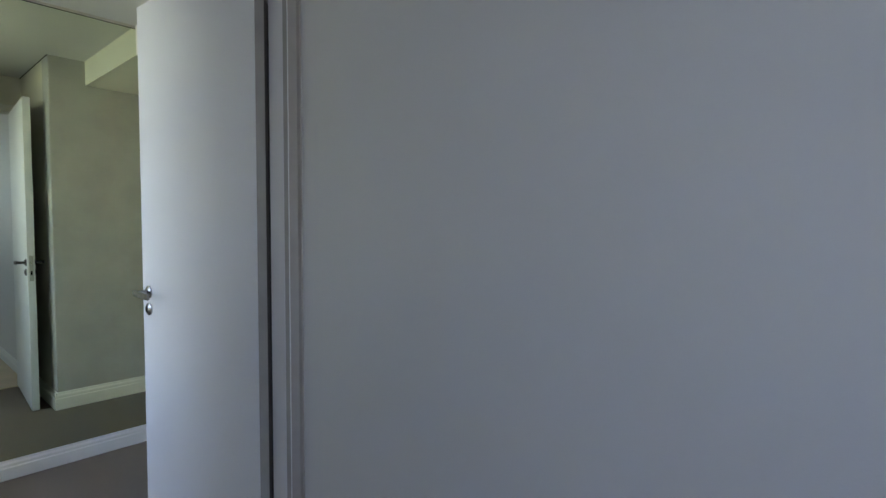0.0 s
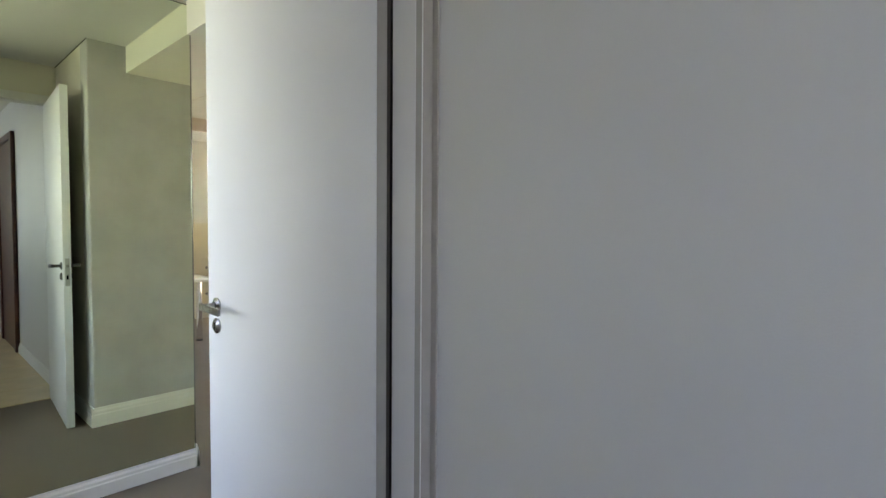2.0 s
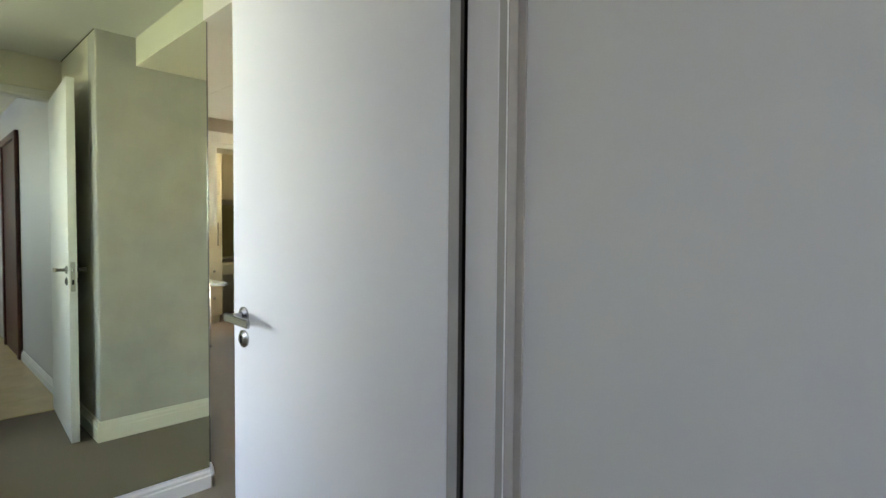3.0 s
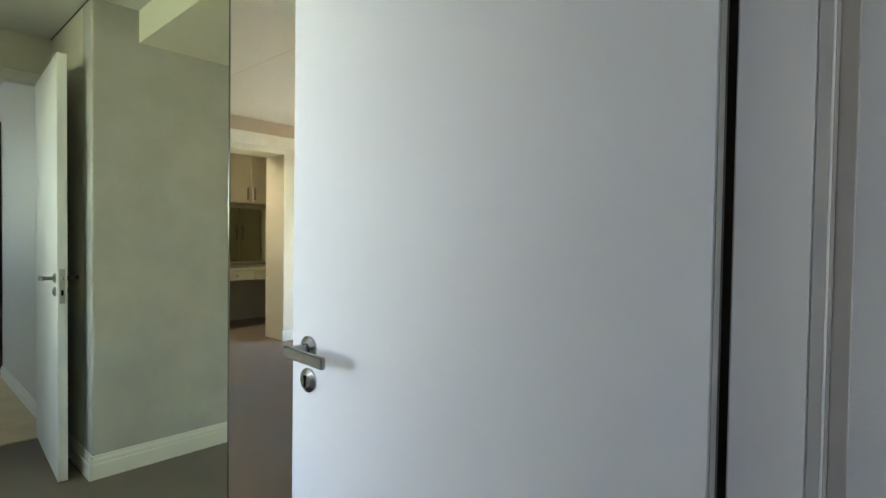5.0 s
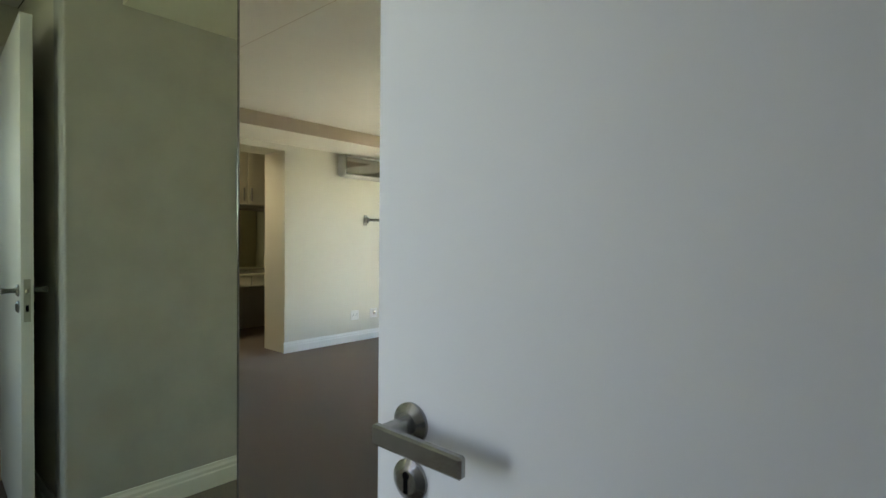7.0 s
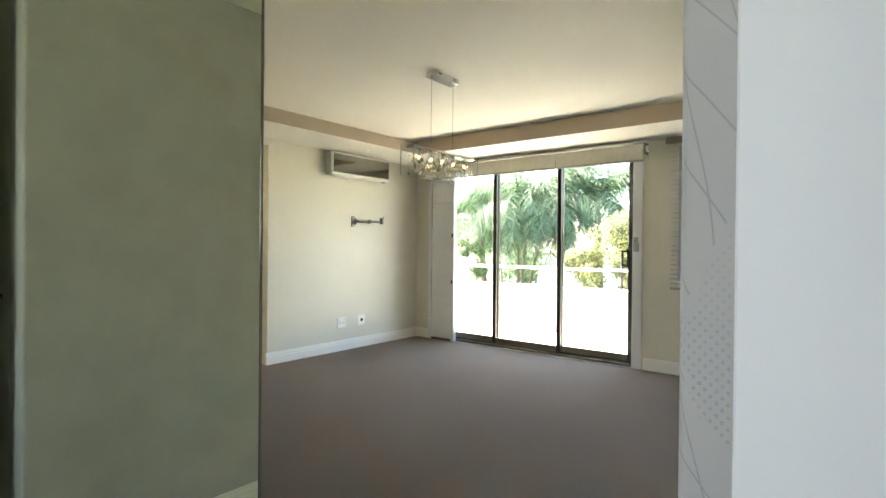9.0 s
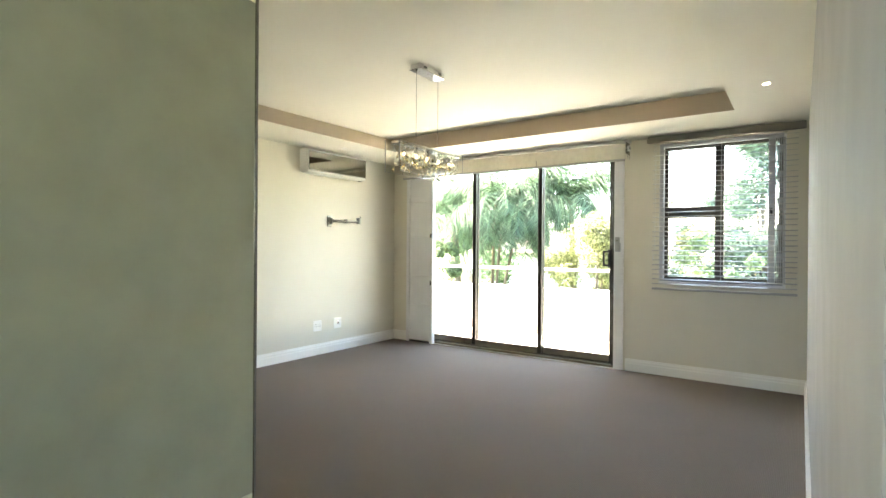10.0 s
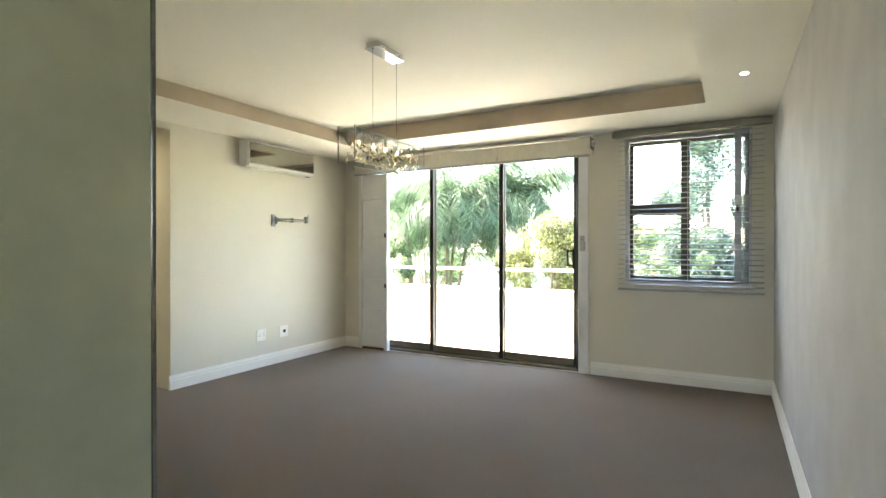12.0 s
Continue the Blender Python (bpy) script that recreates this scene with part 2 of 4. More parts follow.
solid("wall_column", [(EX + 0.15, DX + 0.10, COL, COL + 0.15, 0, 2.5)], M_WALL)
solid("wall_hall_north", [(DX + 0.10, 5.65, COL, COL + 0.15, 0, 2.5)], M_HALLWALL, label="smooth pale painted hall wall")
solid("wall_hall_east", [(5.5, 5.65, -3.65, -2.4, 0, 2.5), (5.5, 5.65, -1.4, COL, 0, 2.5), (5.5, 5.65, -2.4, -1.4, 0, 1.2), (5.5, 5.65, -2.4, -1.4, 2.3, 2.5)], M_HALLWALL)
solid("wall_hall_south", [(DX + 0.10, 2.7, -1.4, -1.25, 0, 2.5), (2.55, 2.7, -3.5, -1.4, 0, 2.5), (DX, DX + 0.10, -1.4, -1.0, 0, 2.5)], M_HALLWALL)
solid("wall_hall_window", [(2.55, 5.5, -3.65, -3.5, 0, 2.5)], M_HALLWALL)
SX0, SX1, SH = -3.02, -0.462, 2.08                # opening of the sliding door
WI0, WI1, WZ0, WZ1 = -0.150, 0.818, 0.835, 2.105  # opening of the window
solid("wall_north", [
    (WX - 0.397, SX0, NY, NY + 0.22, 0, 2.5), (SX0, SX1, NY, NY + 0.22, SH, 2.5), (SX1, WI0, NY, NY + 0.22, 0, 2.5),
    (WI0, WI1, NY, NY + 0.22, 0, WZ0), (WI0, WI1, NY, NY + 0.22, WZ1, 2.5), (WI1, EX + 0.15, NY, NY + 0.22, 0, 2.5)], M_WALL,
    label="cream painted wall with sliding door and window openings")
OY, OH = 2.475, 2.105                             # opening to the dressing room
solid("wall_west", [
    (WX - 0.397, WX, OY, NY, 0, 2.5), (WX - 0.397, WX, 1.73, OY, OH, 2.5),
    (WX - 0.397, WX, 0.90, 1.73, 1.25, 2.5), (WX - 0.397, WX, SY, 0.90, 0, 2.5)], M_WALL, label="cream painted wall opening to the dressing room")
solid("wall_dressing", [(-5.25, -5.045, SY, 4.7, 0, 2.5), (-5.045, WX - 0.397, 3.62, 3.77, 0, 2.5)], M_WALL)

TX0, TX1, TY0, TY1 = -2.666, 0.512, 0.835, 3.951   # tray recess
solid("ceiling", [
    (WX - 0.4, TX0 - 0.10, SY - 0.015, NY, H1, 2.5), (TX0 - 0.10, TX0, SY - 0.015, TY0, H1, 2.5), (TX0 - 0.10, TX0, TY1, NY, H1, 2.5), (TX0 - 0.10, TX0, TY0, TY1, H2, 2.5), (TX1, EX + 0.1, SY - 0.015, NY, H1, 2.5),
    (TX0, TX1, SY - 0.015, TY0, H1, 2.5), (TX0, TX1, TY1, NY, H1, 2.5), (TX0, TX1, TY0, TY1, H2, 2.5)], M_CEIL, label="cream ceiling with a recessed tray")


def wedge(name, x0, x1, dz, material):
    """The sloping west side of the recess."""
    bm = bmesh.new()
    vs = [[bm.verts.new((x, y, z)) for x, z in ((x0, H1 + 0.0005), (x1, H1 + 0.0005), (x0, H2 - 0.0005))] for y in (TY0 + 0.007, TY1 - 0.007)]
    bm.faces.new(vs[0])
    bm.faces.new(vs[1][::-1])
    for i in range(3):
        bm.faces.new((vs[0][i], vs[0][(i + 1) % 3], vs[1][(i + 1) % 3], vs[1][i]))
    return tagged(new(name, finish(name, bm, material)), kind="structure")


solid("ceiling_slope", [(TX0 - 0.099, TX0 - 0.001, TY0 + 0.001, TY1 - 0.001, H1, H1 + 0.0004)], M_CEIL)
tagged(wedge("tray_slope", TX0 - 0.099, TX0 - 0.001, 0, M_TAN_LIT), label="tan painted sloping side of the recess, coloured paler as the lit side")
solid("ceiling_entry", [(-0.004, DX, -1.0, SY - 0.016, HP, 2.5)], M_CEIL2)
solid("ceiling_hall", [(DX + 0.1, 5.5, -3.5, COL, 2.40, 2.5)], M_CEIL)
solid("ceiling_dressing", [(-5.045, WX - 0.4, SY, 3.62, 2.31, 2.5)], M_CEIL)
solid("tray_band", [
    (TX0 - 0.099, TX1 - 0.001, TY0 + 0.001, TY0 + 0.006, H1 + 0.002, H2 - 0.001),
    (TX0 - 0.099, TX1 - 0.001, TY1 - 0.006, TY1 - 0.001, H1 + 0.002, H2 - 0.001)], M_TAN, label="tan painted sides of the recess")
solid("roof", [(-5.4, 5.8, -3.9, 5.35, 2.5, 2.62)], M_ROOF)


def skirting(name, x0, y0, x1, y1, nx, ny, h=0.115):
    """A stepped moulding along a wall from (x0, y0) to (x1, y1), proud towards (nx, ny)."""
    bm = bmesh.new()
    prof = [(0.0, 0.0), (0.016, 0.0), (0.016, 0.62 * h), (0.012, 0.68 * h), (0.012, 0.80 * h), (0.007, 0.90 * h), (0.006, h), (0.0, h)]
    ends = []
    for x, y, s in ((x0, y0, -1), (x1, y1, 1)):
        ends.append([bm.verts.new((x + nx * d, y + ny * d, z)) for d, z in prof])
    n = len(prof)
    for i in range(n):
        bm.faces.new((ends[0][i], ends[0][(i + 1) % n], ends[1][(i + 1) % n], ends[1][i]))
    bm.faces.new(ends[0])
    bm.faces.new(ends[1][::-1])
    ob = new(name, finish(name, bm, M_TRIM))
    return tagged(ob, label="white moulded skirting board along the wall foot", kind="structure")


skirting("baseboard", -0.004, -1.0, -0.004, SY + 0.016, 1, 0, 0.092)
skirting("baseboard", 0.012, SY, WX, SY, 0, 1)
skirting("baseboard", WX, OY - 0.016, WX, NY - 0.016, 1, 0)
skirting("baseboard", WX, NY, -3.06, NY, 0, -1)
skirting("baseboard", SX1 + 0.02, NY, EX, NY, 0, -1)
skirting("baseboard", EX, NY, EX, COL - 0.0145, -1, 0)
skirting("baseboard", EX - 0.0150, COL, DX, COL, 0, -1)
skirting("baseboard", 1.10, -1.0, DX, -1.0, 0, 1)
skirting("baseboard", WX, SY, WX, 0.9, 1, 0)


# ---------------------------------------------------------------- wallpapered wall
def wallpaper_mat():
    """White paper with a lattice of small silvery dashes and thin pale arcs, on faces along x or y."""
    m = mat("wallpaper_white_silver", (0.61, 0.595, 0.58), 0.65, spec=0.25)
    t = m.node_tree
    L = t.links.new
    N = t.nodes.new
    b = t.nodes["Principled BSDF"]

    def math_(op, a, c=None, c2=None):
        n = N("ShaderNodeMath")
        n.operation = op
        for i, v in enumerate((a, c, c2)):
            if v is None:
                continue
            if isinstance(v, (int, float)):
                n.inputs[i].default_value = v
            else:
                L(v, n.inputs[i])
        return n.outputs[0]

    co = N("ShaderNodeTexCoord")
    sp = N("ShaderNodeSeparateXYZ")
    L(co.outputs["Object"], sp.inputs[0])
    u = math_("SUBTRACT", sp.outputs[1], sp.outputs[0])
    z = sp.outputs[2]
    P = 0.0043
    zz = math_("MULTIPLY", z, 0.88)
    a = math_("DIVIDE", math_("ADD", u, zz), P * 2)
    c = math_("DIVIDE", math_("SUBTRACT", zz, u), P * 2)
    fa = math_("SUBTRACT", math_("FRACT", a), 0.5)
    fc = math_("SUBTRACT", math_("FRACT", c), 0.5)
    r2 = math_("ADD", math_("MULTIPLY", fa, fa), math_("MULTIPLY", fc, fc))
    dot = math_("LESS_THAN", r2, 0.062)
    stripe = math_("GREATER_THAN", math_("FRACT", math_("MULTIPLY", z, 640)), 0.45)
    # dots fill diamonds that repeat about every 0.3 m
    du = math_("MULTIPLY", math_("ABSOLUTE", math_("SUBTRACT", math_("FRACT", math_("DIVIDE", math_("ADD", u, 1.15), 0.40)), 0.5)), 0.40 / 0.075)
    dz = math_("MULTIPLY", math_("ABSOLUTE", math_("SUBTRACT", math_("FRACT", math_("DIVIDE", math_("ADD", z, 0.42), 0.60)), 0.5)), 0.60 / 0.11)
    ns = N("ShaderNodeTexNoise")
    ns.inputs["Scale"].default_value = 30
    L(co.outputs["Object"], ns.inputs["Vector"])
    edge = math_("ADD", math_("ADD", du, dz), math_("MULTIPLY", math_("SUBTRACT", ns.outputs["Fac"], 0.5), 0.7))
    mask = math_("LESS_THAN", edge, 1.0)
    near = math_("LESS_THAN", sp.outputs[1], 1.0)
    dots = math_("MULTIPLY", math_("MULTIPLY", math_("MULTIPLY", dot, stripe), mask), math_("MULTIPLY", near, math_("ADD", 0.3, math_("MULTIPLY", math_("LESS_THAN", sp.outputs[1], COL + 0.008), 0.7))))
    nl = N("ShaderNodeTexNoise")
    nl.inputs["Scale"].default_value, nl.inputs["Detail"].default_value = 4.0, 1
    L(co.outputs["Object"], nl.inputs["Vector"])
    nz = math_("MULTIPLY", nl.outputs["Fac"], 0.05)
    l1 = math_("ADD", math_("ADD", math_("MULTIPLY", u, 0.75), math_("MULTIPLY", z, -0.55)), nz)
    l2 = math_("ADD", math_("ADD", math_("MULTIPLY", u, 1.1), math_("MULTIPLY", z, -0.25)), nz)
    f1 = math_("LESS_THAN", math_("FRACT", math_("DIVIDE", l1, 0.041)), 0.035)
    f2 = math_("LESS_THAN", math_("FRACT", math_("DIVIDE", l2, 0.053)), 0.03)
    line = math_("MULTIPLY", math_("MAXIMUM", f1, f2), math_("MULTIPLY", math_("GREATER_THAN", edge, 1.1), math_("LESS_THAN", sp.outputs[1], COL + 0.008)))
    mix = N("ShaderNodeMix")
    mix.data_type = "RGBA"
    mix.inputs[6].default_value, mix.inputs[7].default_value = (0.50, 0.487, 0.482, 1), (0.13, 0.125, 0.16, 1)
    fade = N("ShaderNodeMapRange")
    fade.inputs["From Min"].default_value, fade.inputs["From Max"].default_value = 1.04, 1.16
    fade.inputs["To Min"].default_value, fade.inputs["To Max"].default_value = 1.0, 0.3
    L(z, fade.inputs["Value"])
    patch = N("ShaderNodeTexNoise")
    patch.inputs["Scale"].default_value = 55
    L(co.outputs["Object"], patch.inputs["Vector"])
    dots = math_("MULTIPLY", dots, math_("MULTIPLY", fade.outputs["Result"], math_("MULTIPLY", patch.outputs["Fac"], 1.5)))
    fac = math_("ADD", math_("MULTIPLY", dots, 0.5), math_("MULTIPLY", line, 0.32))
    L(fac, mix.inputs[0])
    cl_ = N("ShaderNodeTexNoise")
    cl_.inputs["Scale"].default_value, cl_.inputs["Detail"].default_value = 5.0, 4
    L(co.outputs["Object"], cl_.inputs["Vector"])
    mm = N("ShaderNodeMix")
    mm.data_type, mm.blend_type = "RGBA", "MULTIPLY"
    mm.inputs[0].default_value = 1.0
    rp = N("ShaderNodeValToRGB")
    rp.color_ramp.elements[0].position, rp.color_ramp.elements[1].position = 0.35, 0.65
    rp.color_ramp.elements[0].color, rp.color_ramp.elements[1].color = (0.90, 0.90, 0.90, 1), (1, 1, 1, 1)
    L(cl_.outputs["Fac"], rp.inputs["Fac"])
    L(mix.outputs[2], mm.inputs[6])
    L(rp.outputs["Color"], mm.inputs[7])
    L(mm.outputs[2], b.inputs["Base Color"])
    L(math_("MULTIPLY", dots, 0.6), b.inputs["Metallic"])
    bp = N("ShaderNodeBump")
    bp.inputs["Strength"].default_value, bp.inputs["Distance"].default_value = 0.5, 0.001
    L(fac, bp.inputs["Height"])
    L(bp.outputs["Normal"], b.inputs["Normal"])
    return m


M_PAPER = wallpaper_mat()
wp = box(bmesh.new(), EX, EX + 0.15, COL, NY, 0, 2.5)
wp.edges.ensure_lookup_table()
ce = [e for e in wp.edges if all(abs(v.co.x - EX) < 1e-4 and abs(v.co.y - COL) < 1e-4 for v in e.verts)]
bmesh.ops.bevel(wp, geom=ce, offset=0.009, segments=4, profile=0.5, affect="EDGES")
tagged(new("wall_wallpaper", finish("wall_wallpaper", wp, M_PAPER)), label="white wallpapered wall with silver dashes", kind="structure")
# shadow line below the entry ceiling, painted as a thin dark strip
solid("groove_shade_strip", [(EX, DX, COL - 0.003, COL - 0.0005, HP - 0.007, HP - 0.0005)], M_GAP, label="dark strip painted as a shadow line under the ceiling")

# mirror on the entry wall
mir = thing("wall_mirror_panel", (0, -0.3, 0.095), "large frameless wall mirror with a slim metal edge above the skirting", "mirror")
part("mirror_glass", box(bmesh.new(), -0.003, 0.0, -0.98, SY - 0.002, 0.094, 2.306), M_MIRROR, mir, "silvered glass")
part("edge_strip", box(bmesh.new(), -0.003, 0.002, SY - 0.002, SY + 0.003, 0.094, 2.309), M_STEEL, mir, "slim steel edge strip")
part("edge_strip", box(bmesh.new(), -0.003, 0.002, -0.98, SY - 0.002, 2.306, 2.309), M_GAP, mir, "dark top edge")


# ---------------------------------------------------------------- entry door
def lever(bm, x, y, z, s):
    """A flat bar lever that stands off the face at y, towards s (-1 or 1)."""
    box(bm, x - 0.009, x + 0.009, min(y, y + s * 0.05), max(y, y + s * 0.05), z - 0.009, z + 0.009, 0.003)
    n0 = len(bm.verts)
    box(bm, x - 0.011, x + 0.107, min(y + s * 0.043, y + s * 0.054), max(y + s * 0.043, y + s * 0.054), z - 0.011, z + 0.011, 0.0025)
    bm.verts.ensure_lookup_table()
    for v in bm.verts[n0:]:                       # the bar hangs a little towards its tip
        v.co.z -= 0.055 * (v.co.x - x)


def rose(bm, x, y, z, s, r=0.0240):
    cyl(bm, (x, y, z), (x, y + s * 0.004, z), r, r, 40)
    y0, y1 = y + s * 0.004, y + s * 0.010
    cyl(bm, *(((x, y0, z), (x, y1, z), r, r * 0.60, 40)), caps=True)


FX, FY, HZ, KZ = 1.025, -0.051, 0.981, 0.917
door = new("door_1")
door.location = (DX, -0.003, 0.008)
door.rotation_euler = (0, 0, math.atan2(0.048, DX - FX))
tagged(door, label="white flush door standing open on the carpet beside the doorway", category="door", kind="structure")
bpy.context.view_layer.update()


def dpart(name, bm, material, parent, label="", smooth=False):
    ob = new(name, finish(name, bm, material, smooth))
    ob.parent = parent
    return tagged(ob, label=label)


W = math.hypot(DX - FX, 0.048)
leaf = dpart("leaf", box(bmesh.new(), -W, -0.001, 0, 0.040, 0, 2.037, 0.0015), M_DOOR, door)
dpart("hinge_edge", box(bmesh.new(), 0.0001, 0.0012, 0.0, 0.0295, 0.001, 2.036), M_REBATE, door, "grey-brown hinge edge")
# dark strip painted as the shade at the back of the leaf end
dpart("edge_shade", box(bmesh.new(), 0.0001, 0.0016, 0.0296, 0.0395, 0.001, 2.036), M_GAP, door, "dark strip painted as shade on the leaf end")
hx, hz, kz = -W + 0.055, HZ - 0.008, KZ - 0.008
for s, y in ((-1, 0.0), (1, 0.040)):
    hd = dpart("door_handle", (lambda b: (lever(b, hx, y, hz, s), b)[1])(bmesh.new()), M_STEEL, door, "brushed steel flat bar lever")
    dpart("rose", (lambda b: (rose(b, hx, y, hz, s), b)[1])(bmesh.new()), M_STEEL, hd, smooth=False)
    es = dpart("escutcheon", (lambda b: (rose(b, hx, y, kz, s), b)[1])(bmesh.new()), M_STEEL, door, "round brushed steel keyhole plate")
    kb = bmesh.new()
    ya, yb = sorted((y + s * 0.0085, y + s * 0.0108))
    cyl(kb, (hx, ya, kz + 0.007), (hx, yb, kz + 0.007), 0.0046, n=16)
    box(kb, hx - 0.0028, hx + 0.0028, ya, yb, kz - 0.013, kz + 0.004)
    dpart("keyhole", kb, M_DARKHOLE, es)
pl = dpart("lock_plate", box(bmesh.new(), -W - 0.0015, -W, 0.009, 0.031, kz - 0.055, kz + 0.110, 0.0005), M_PLATE, door, "steel lock plate on the leaf edge")
dpart("latch", box(bmesh.new(), -W - 0.010, -W - 0.0015, 0.014, 0.026, hz - 0.009, hz + 0.009, 0.003), M_CHROME, pl)
dpart("bolt", box(bmesh.new(), -W - 0.003, -W - 0.0015, 0.015, 0.025, kz - 0.016, kz + 0.010, 0.0005), M_DARKHOLE, pl)
for z in (0.12, 1.865):
    dpart("hinge", cyl(bmesh.new(), (0.006, 0.040, z), (0.006, 0.040, z + 0.09), 0.006, n=12), M_STEEL, door)

# door frame: lining, stop and casing around the doorway
fr = tagged(new("door_frame"), label="painted wooden door frame around the entry doorway", kind="structure")
part("jamb", box(bmesh.new(), DX + 0.0085, DX + 0.084, 0.034, COL, 0, DH, 0.002), M_JAMB, fr)
cb = bmesh.new()
cv = [[cb.verts.new((x, y, z)) for x, y in ((DX + 0.0845, 0.034), (DX + 0.0955, 0.041), (DX + 0.0955, 0.0735), (DX + 0.0845, 0.0735))] for z in (0.0, DH)]
cb.faces.new(cv[0])
cb.faces.new(cv[1][::-1])
for k in range(4):
    cb.faces.new((cv[0][k], cv[0][(k + 1) % 4], cv[1][(k + 1) % 4], cv[1][k]))
part("chamfer", cb, M_REBATE, fr)
part("bead", cyl(bmesh.new(), (DX + 0.0965, 0.0415, 0.0), (DX + 0.0965, 0.0415, DH), 0.0014, n=8), M_TRIM, fr)
part("cover_strip", box(bmesh.new(), DX + 0.096, DX + 0.099, 0.043, COL, 0, DH), M_STRIP, fr, "bare brown timber strip")
part("cover_strip", box(bmesh.new(), DX + 0.0992, DX + 0.116, 0.068, COL, 0, DH + 0.03, 0.001), M_STRIP, fr, "bare brown timber strip")
# dark filler stands in for the shade inside the hinge gap
part("gap_shade", box(bmesh.new(), DX - 0.030, DX + 0.0080, 0.050, COL, 0, DH, 0.0), M_GAP, fr)
part("jamb", box(bmesh.new(), DX - 0.001, DX + 0.101, -0.775, -0.745, 0, DH, 0.003), M_JAMB, fr)
part("head", box(bmesh.new(), DX - 0.001, DX + 0.101, -0.775, COL - 0.001, DH, DH + 0.03, 0.003), M_JAMB, fr)
part("casing", box(bmesh.new(), DX - 0.014, DX - 0.002, -0.815, COL - 0.002, DH + 0.006, DH + 0.056, 0.004), M_JAMB, fr)
part("casing", box(bmesh.new(), DX - 0.014, DX - 0.002, -0.815, -0.765, 0, DH + 0.006, 0.004), M_JAMB, fr)

# stained door further along the hall
d2 = tagged(new("door_2"), label="closed dark mahogany door in the hall wall", category="door", kind="structure")
part("leaf", box(bmesh.new(), 3.68, 4.48, COL - 0.020, COL - 0.001, 0.0, 2.03, 0.003), M_BROWNDOOR, d2)
part("casing", box(bmesh.new(), 3.60, 3.68, COL - 0.035, COL - 0.001, 0.0, 2.10, 0.006), M_BROWNDOOR, d2)
part("casing", box(bmesh.new(), 4.48, 4.56, COL - 0.035, COL - 0.001, 0.0, 2.10, 0.006), M_BROWNDOOR, d2)
part("head", box(bmesh.new(), 3.68, 4.48, COL - 0.035, COL - 0.001, 2.03, 2.10, 0.006), M_BROWNDOOR, d2)
tagged(skirting("baseboard_hall", DX + 0.113, COL, 3.60, COL, 0, -1, 0.09), label="beige tiled skirting")

# hall window, out of sight
hw = tagged(new("window_3"), label="aluminium hall window", kind="structure")
for a in (-2.4, -1.92, -1.44):
    part("frame", box(bmesh.new(), 5.55, 5.60, a, a + 0.04, 1.2, 2.3), M_ALU, hw)
for a0, a1 in ((-2.36, -1.92), (-1.88, -1.44)):
    for z in (1.2, 2.26):
        part("frame", box(bmesh.new(), 5.552, 5.598, a0, a1, z, z + 0.04), M_ALU, hw)

# ---------------------------------------------------------------- sliding door
sd = tagged(new("door_3"), label="dark aluminium three-panel sliding glass door onto the terrace", category="sliding door", kind="structure")
TL, TR = -2.98, -0.572                       # clear width of the track
part("sill_track", box(bmesh.new(), TL - 0.03, TR + 0.02, NY + 0.0, NY + 0.14, 0.0, 0.028, 0.003), M_SILL, sd)
part("track_rail", box(bmesh.new(), TL, TR, NY + 0.045, NY + 0.052, 0.028, 0.040), M_STEEL, sd)
part("track_rail", box(bmesh.new(), TL, TR, NY + 0.090, NY + 0.097, 0.028, 0.040), M_STEEL, sd)
part("threshold_strip", box(bmesh.new(), TL + 0.3, TR + 0.02, NY - 0.012, NY - 0.001, 0.0, 0.008, 0.002), M_WHITEALU, sd)
part("head_track", box(bmesh.new(), TL - 0.03, TR + 0.02, NY + 0.0, NY + 0.14, 2.046, 2.079, 0.003), M_ALU, sd)
part("frame_post", box(bmesh.new(), TR - 0.002, TR + 0.020, NY + 0.0, NY + 0.14, 0.029, 2.045, 0.002), M_ALU, sd)
part("frame_post", box(bmesh.new(), TL - 0.030, TL - 0.004, NY + 0.0, NY + 0.14, 0.029, 2.045, 0.002), M_ALU, sd)


def slider_panel(x0, x1, y, name="sash"):
    s = part(name, box(bmesh.new(), x0, x0 + 0.046, y, y + 0.034, 0.042, 2.042, 0.003), M_ALU, sd)
    part("stile", box(bmesh.new(), x1 - 0.046, x1, y, y + 0.034, 0.042, 2.042, 0.003), M_ALU, s)
    part("rail", box(bmesh.new(), x0 + 0.046, x1 - 0.046, y + 0.001, y + 0.033, 0.042, 0.105, 0.003), M_SILL, s)
    part("rail", box(bmesh.new(), x0 + 0.046, x1 - 0.046, y + 0.001, y + 0.033, 2.000, 2.042, 0.003), M_ALU, s)
    g = part("pane", box(bmesh.new(), x0 + 0.044, x1 - 0.044, y + 0.014, y + 0.020, 0.100, 2.005), M_GLASS, s)
    g.visible_shadow = False
    return s


slider_panel(TL, -2.115, NY + 0.078)
slider_panel(-2.165, -1.315, NY + 0.034)
sl3 = slider_panel(-1.360, TR - 0.004, NY + 0.078)
hb = bmesh.new()
box(hb, TR - 0.102, TR - 0.086, NY + 0.030, NY + 0.048, 0.975, 1.130, 0.004)
box(hb, TR - 0.087, TR - 0.046, NY + 0.032, NY + 0.046, 0.977, 0.994, 0.002)
box(hb, TR - 0.087, TR - 0.046, NY + 0.032, NY + 0.046, 1.111, 1.128, 0.002)
box(hb, TR - 0.050, TR - 0.036, NY + 0.030, NY + 0.077, 0.965, 1.140, 0.002)
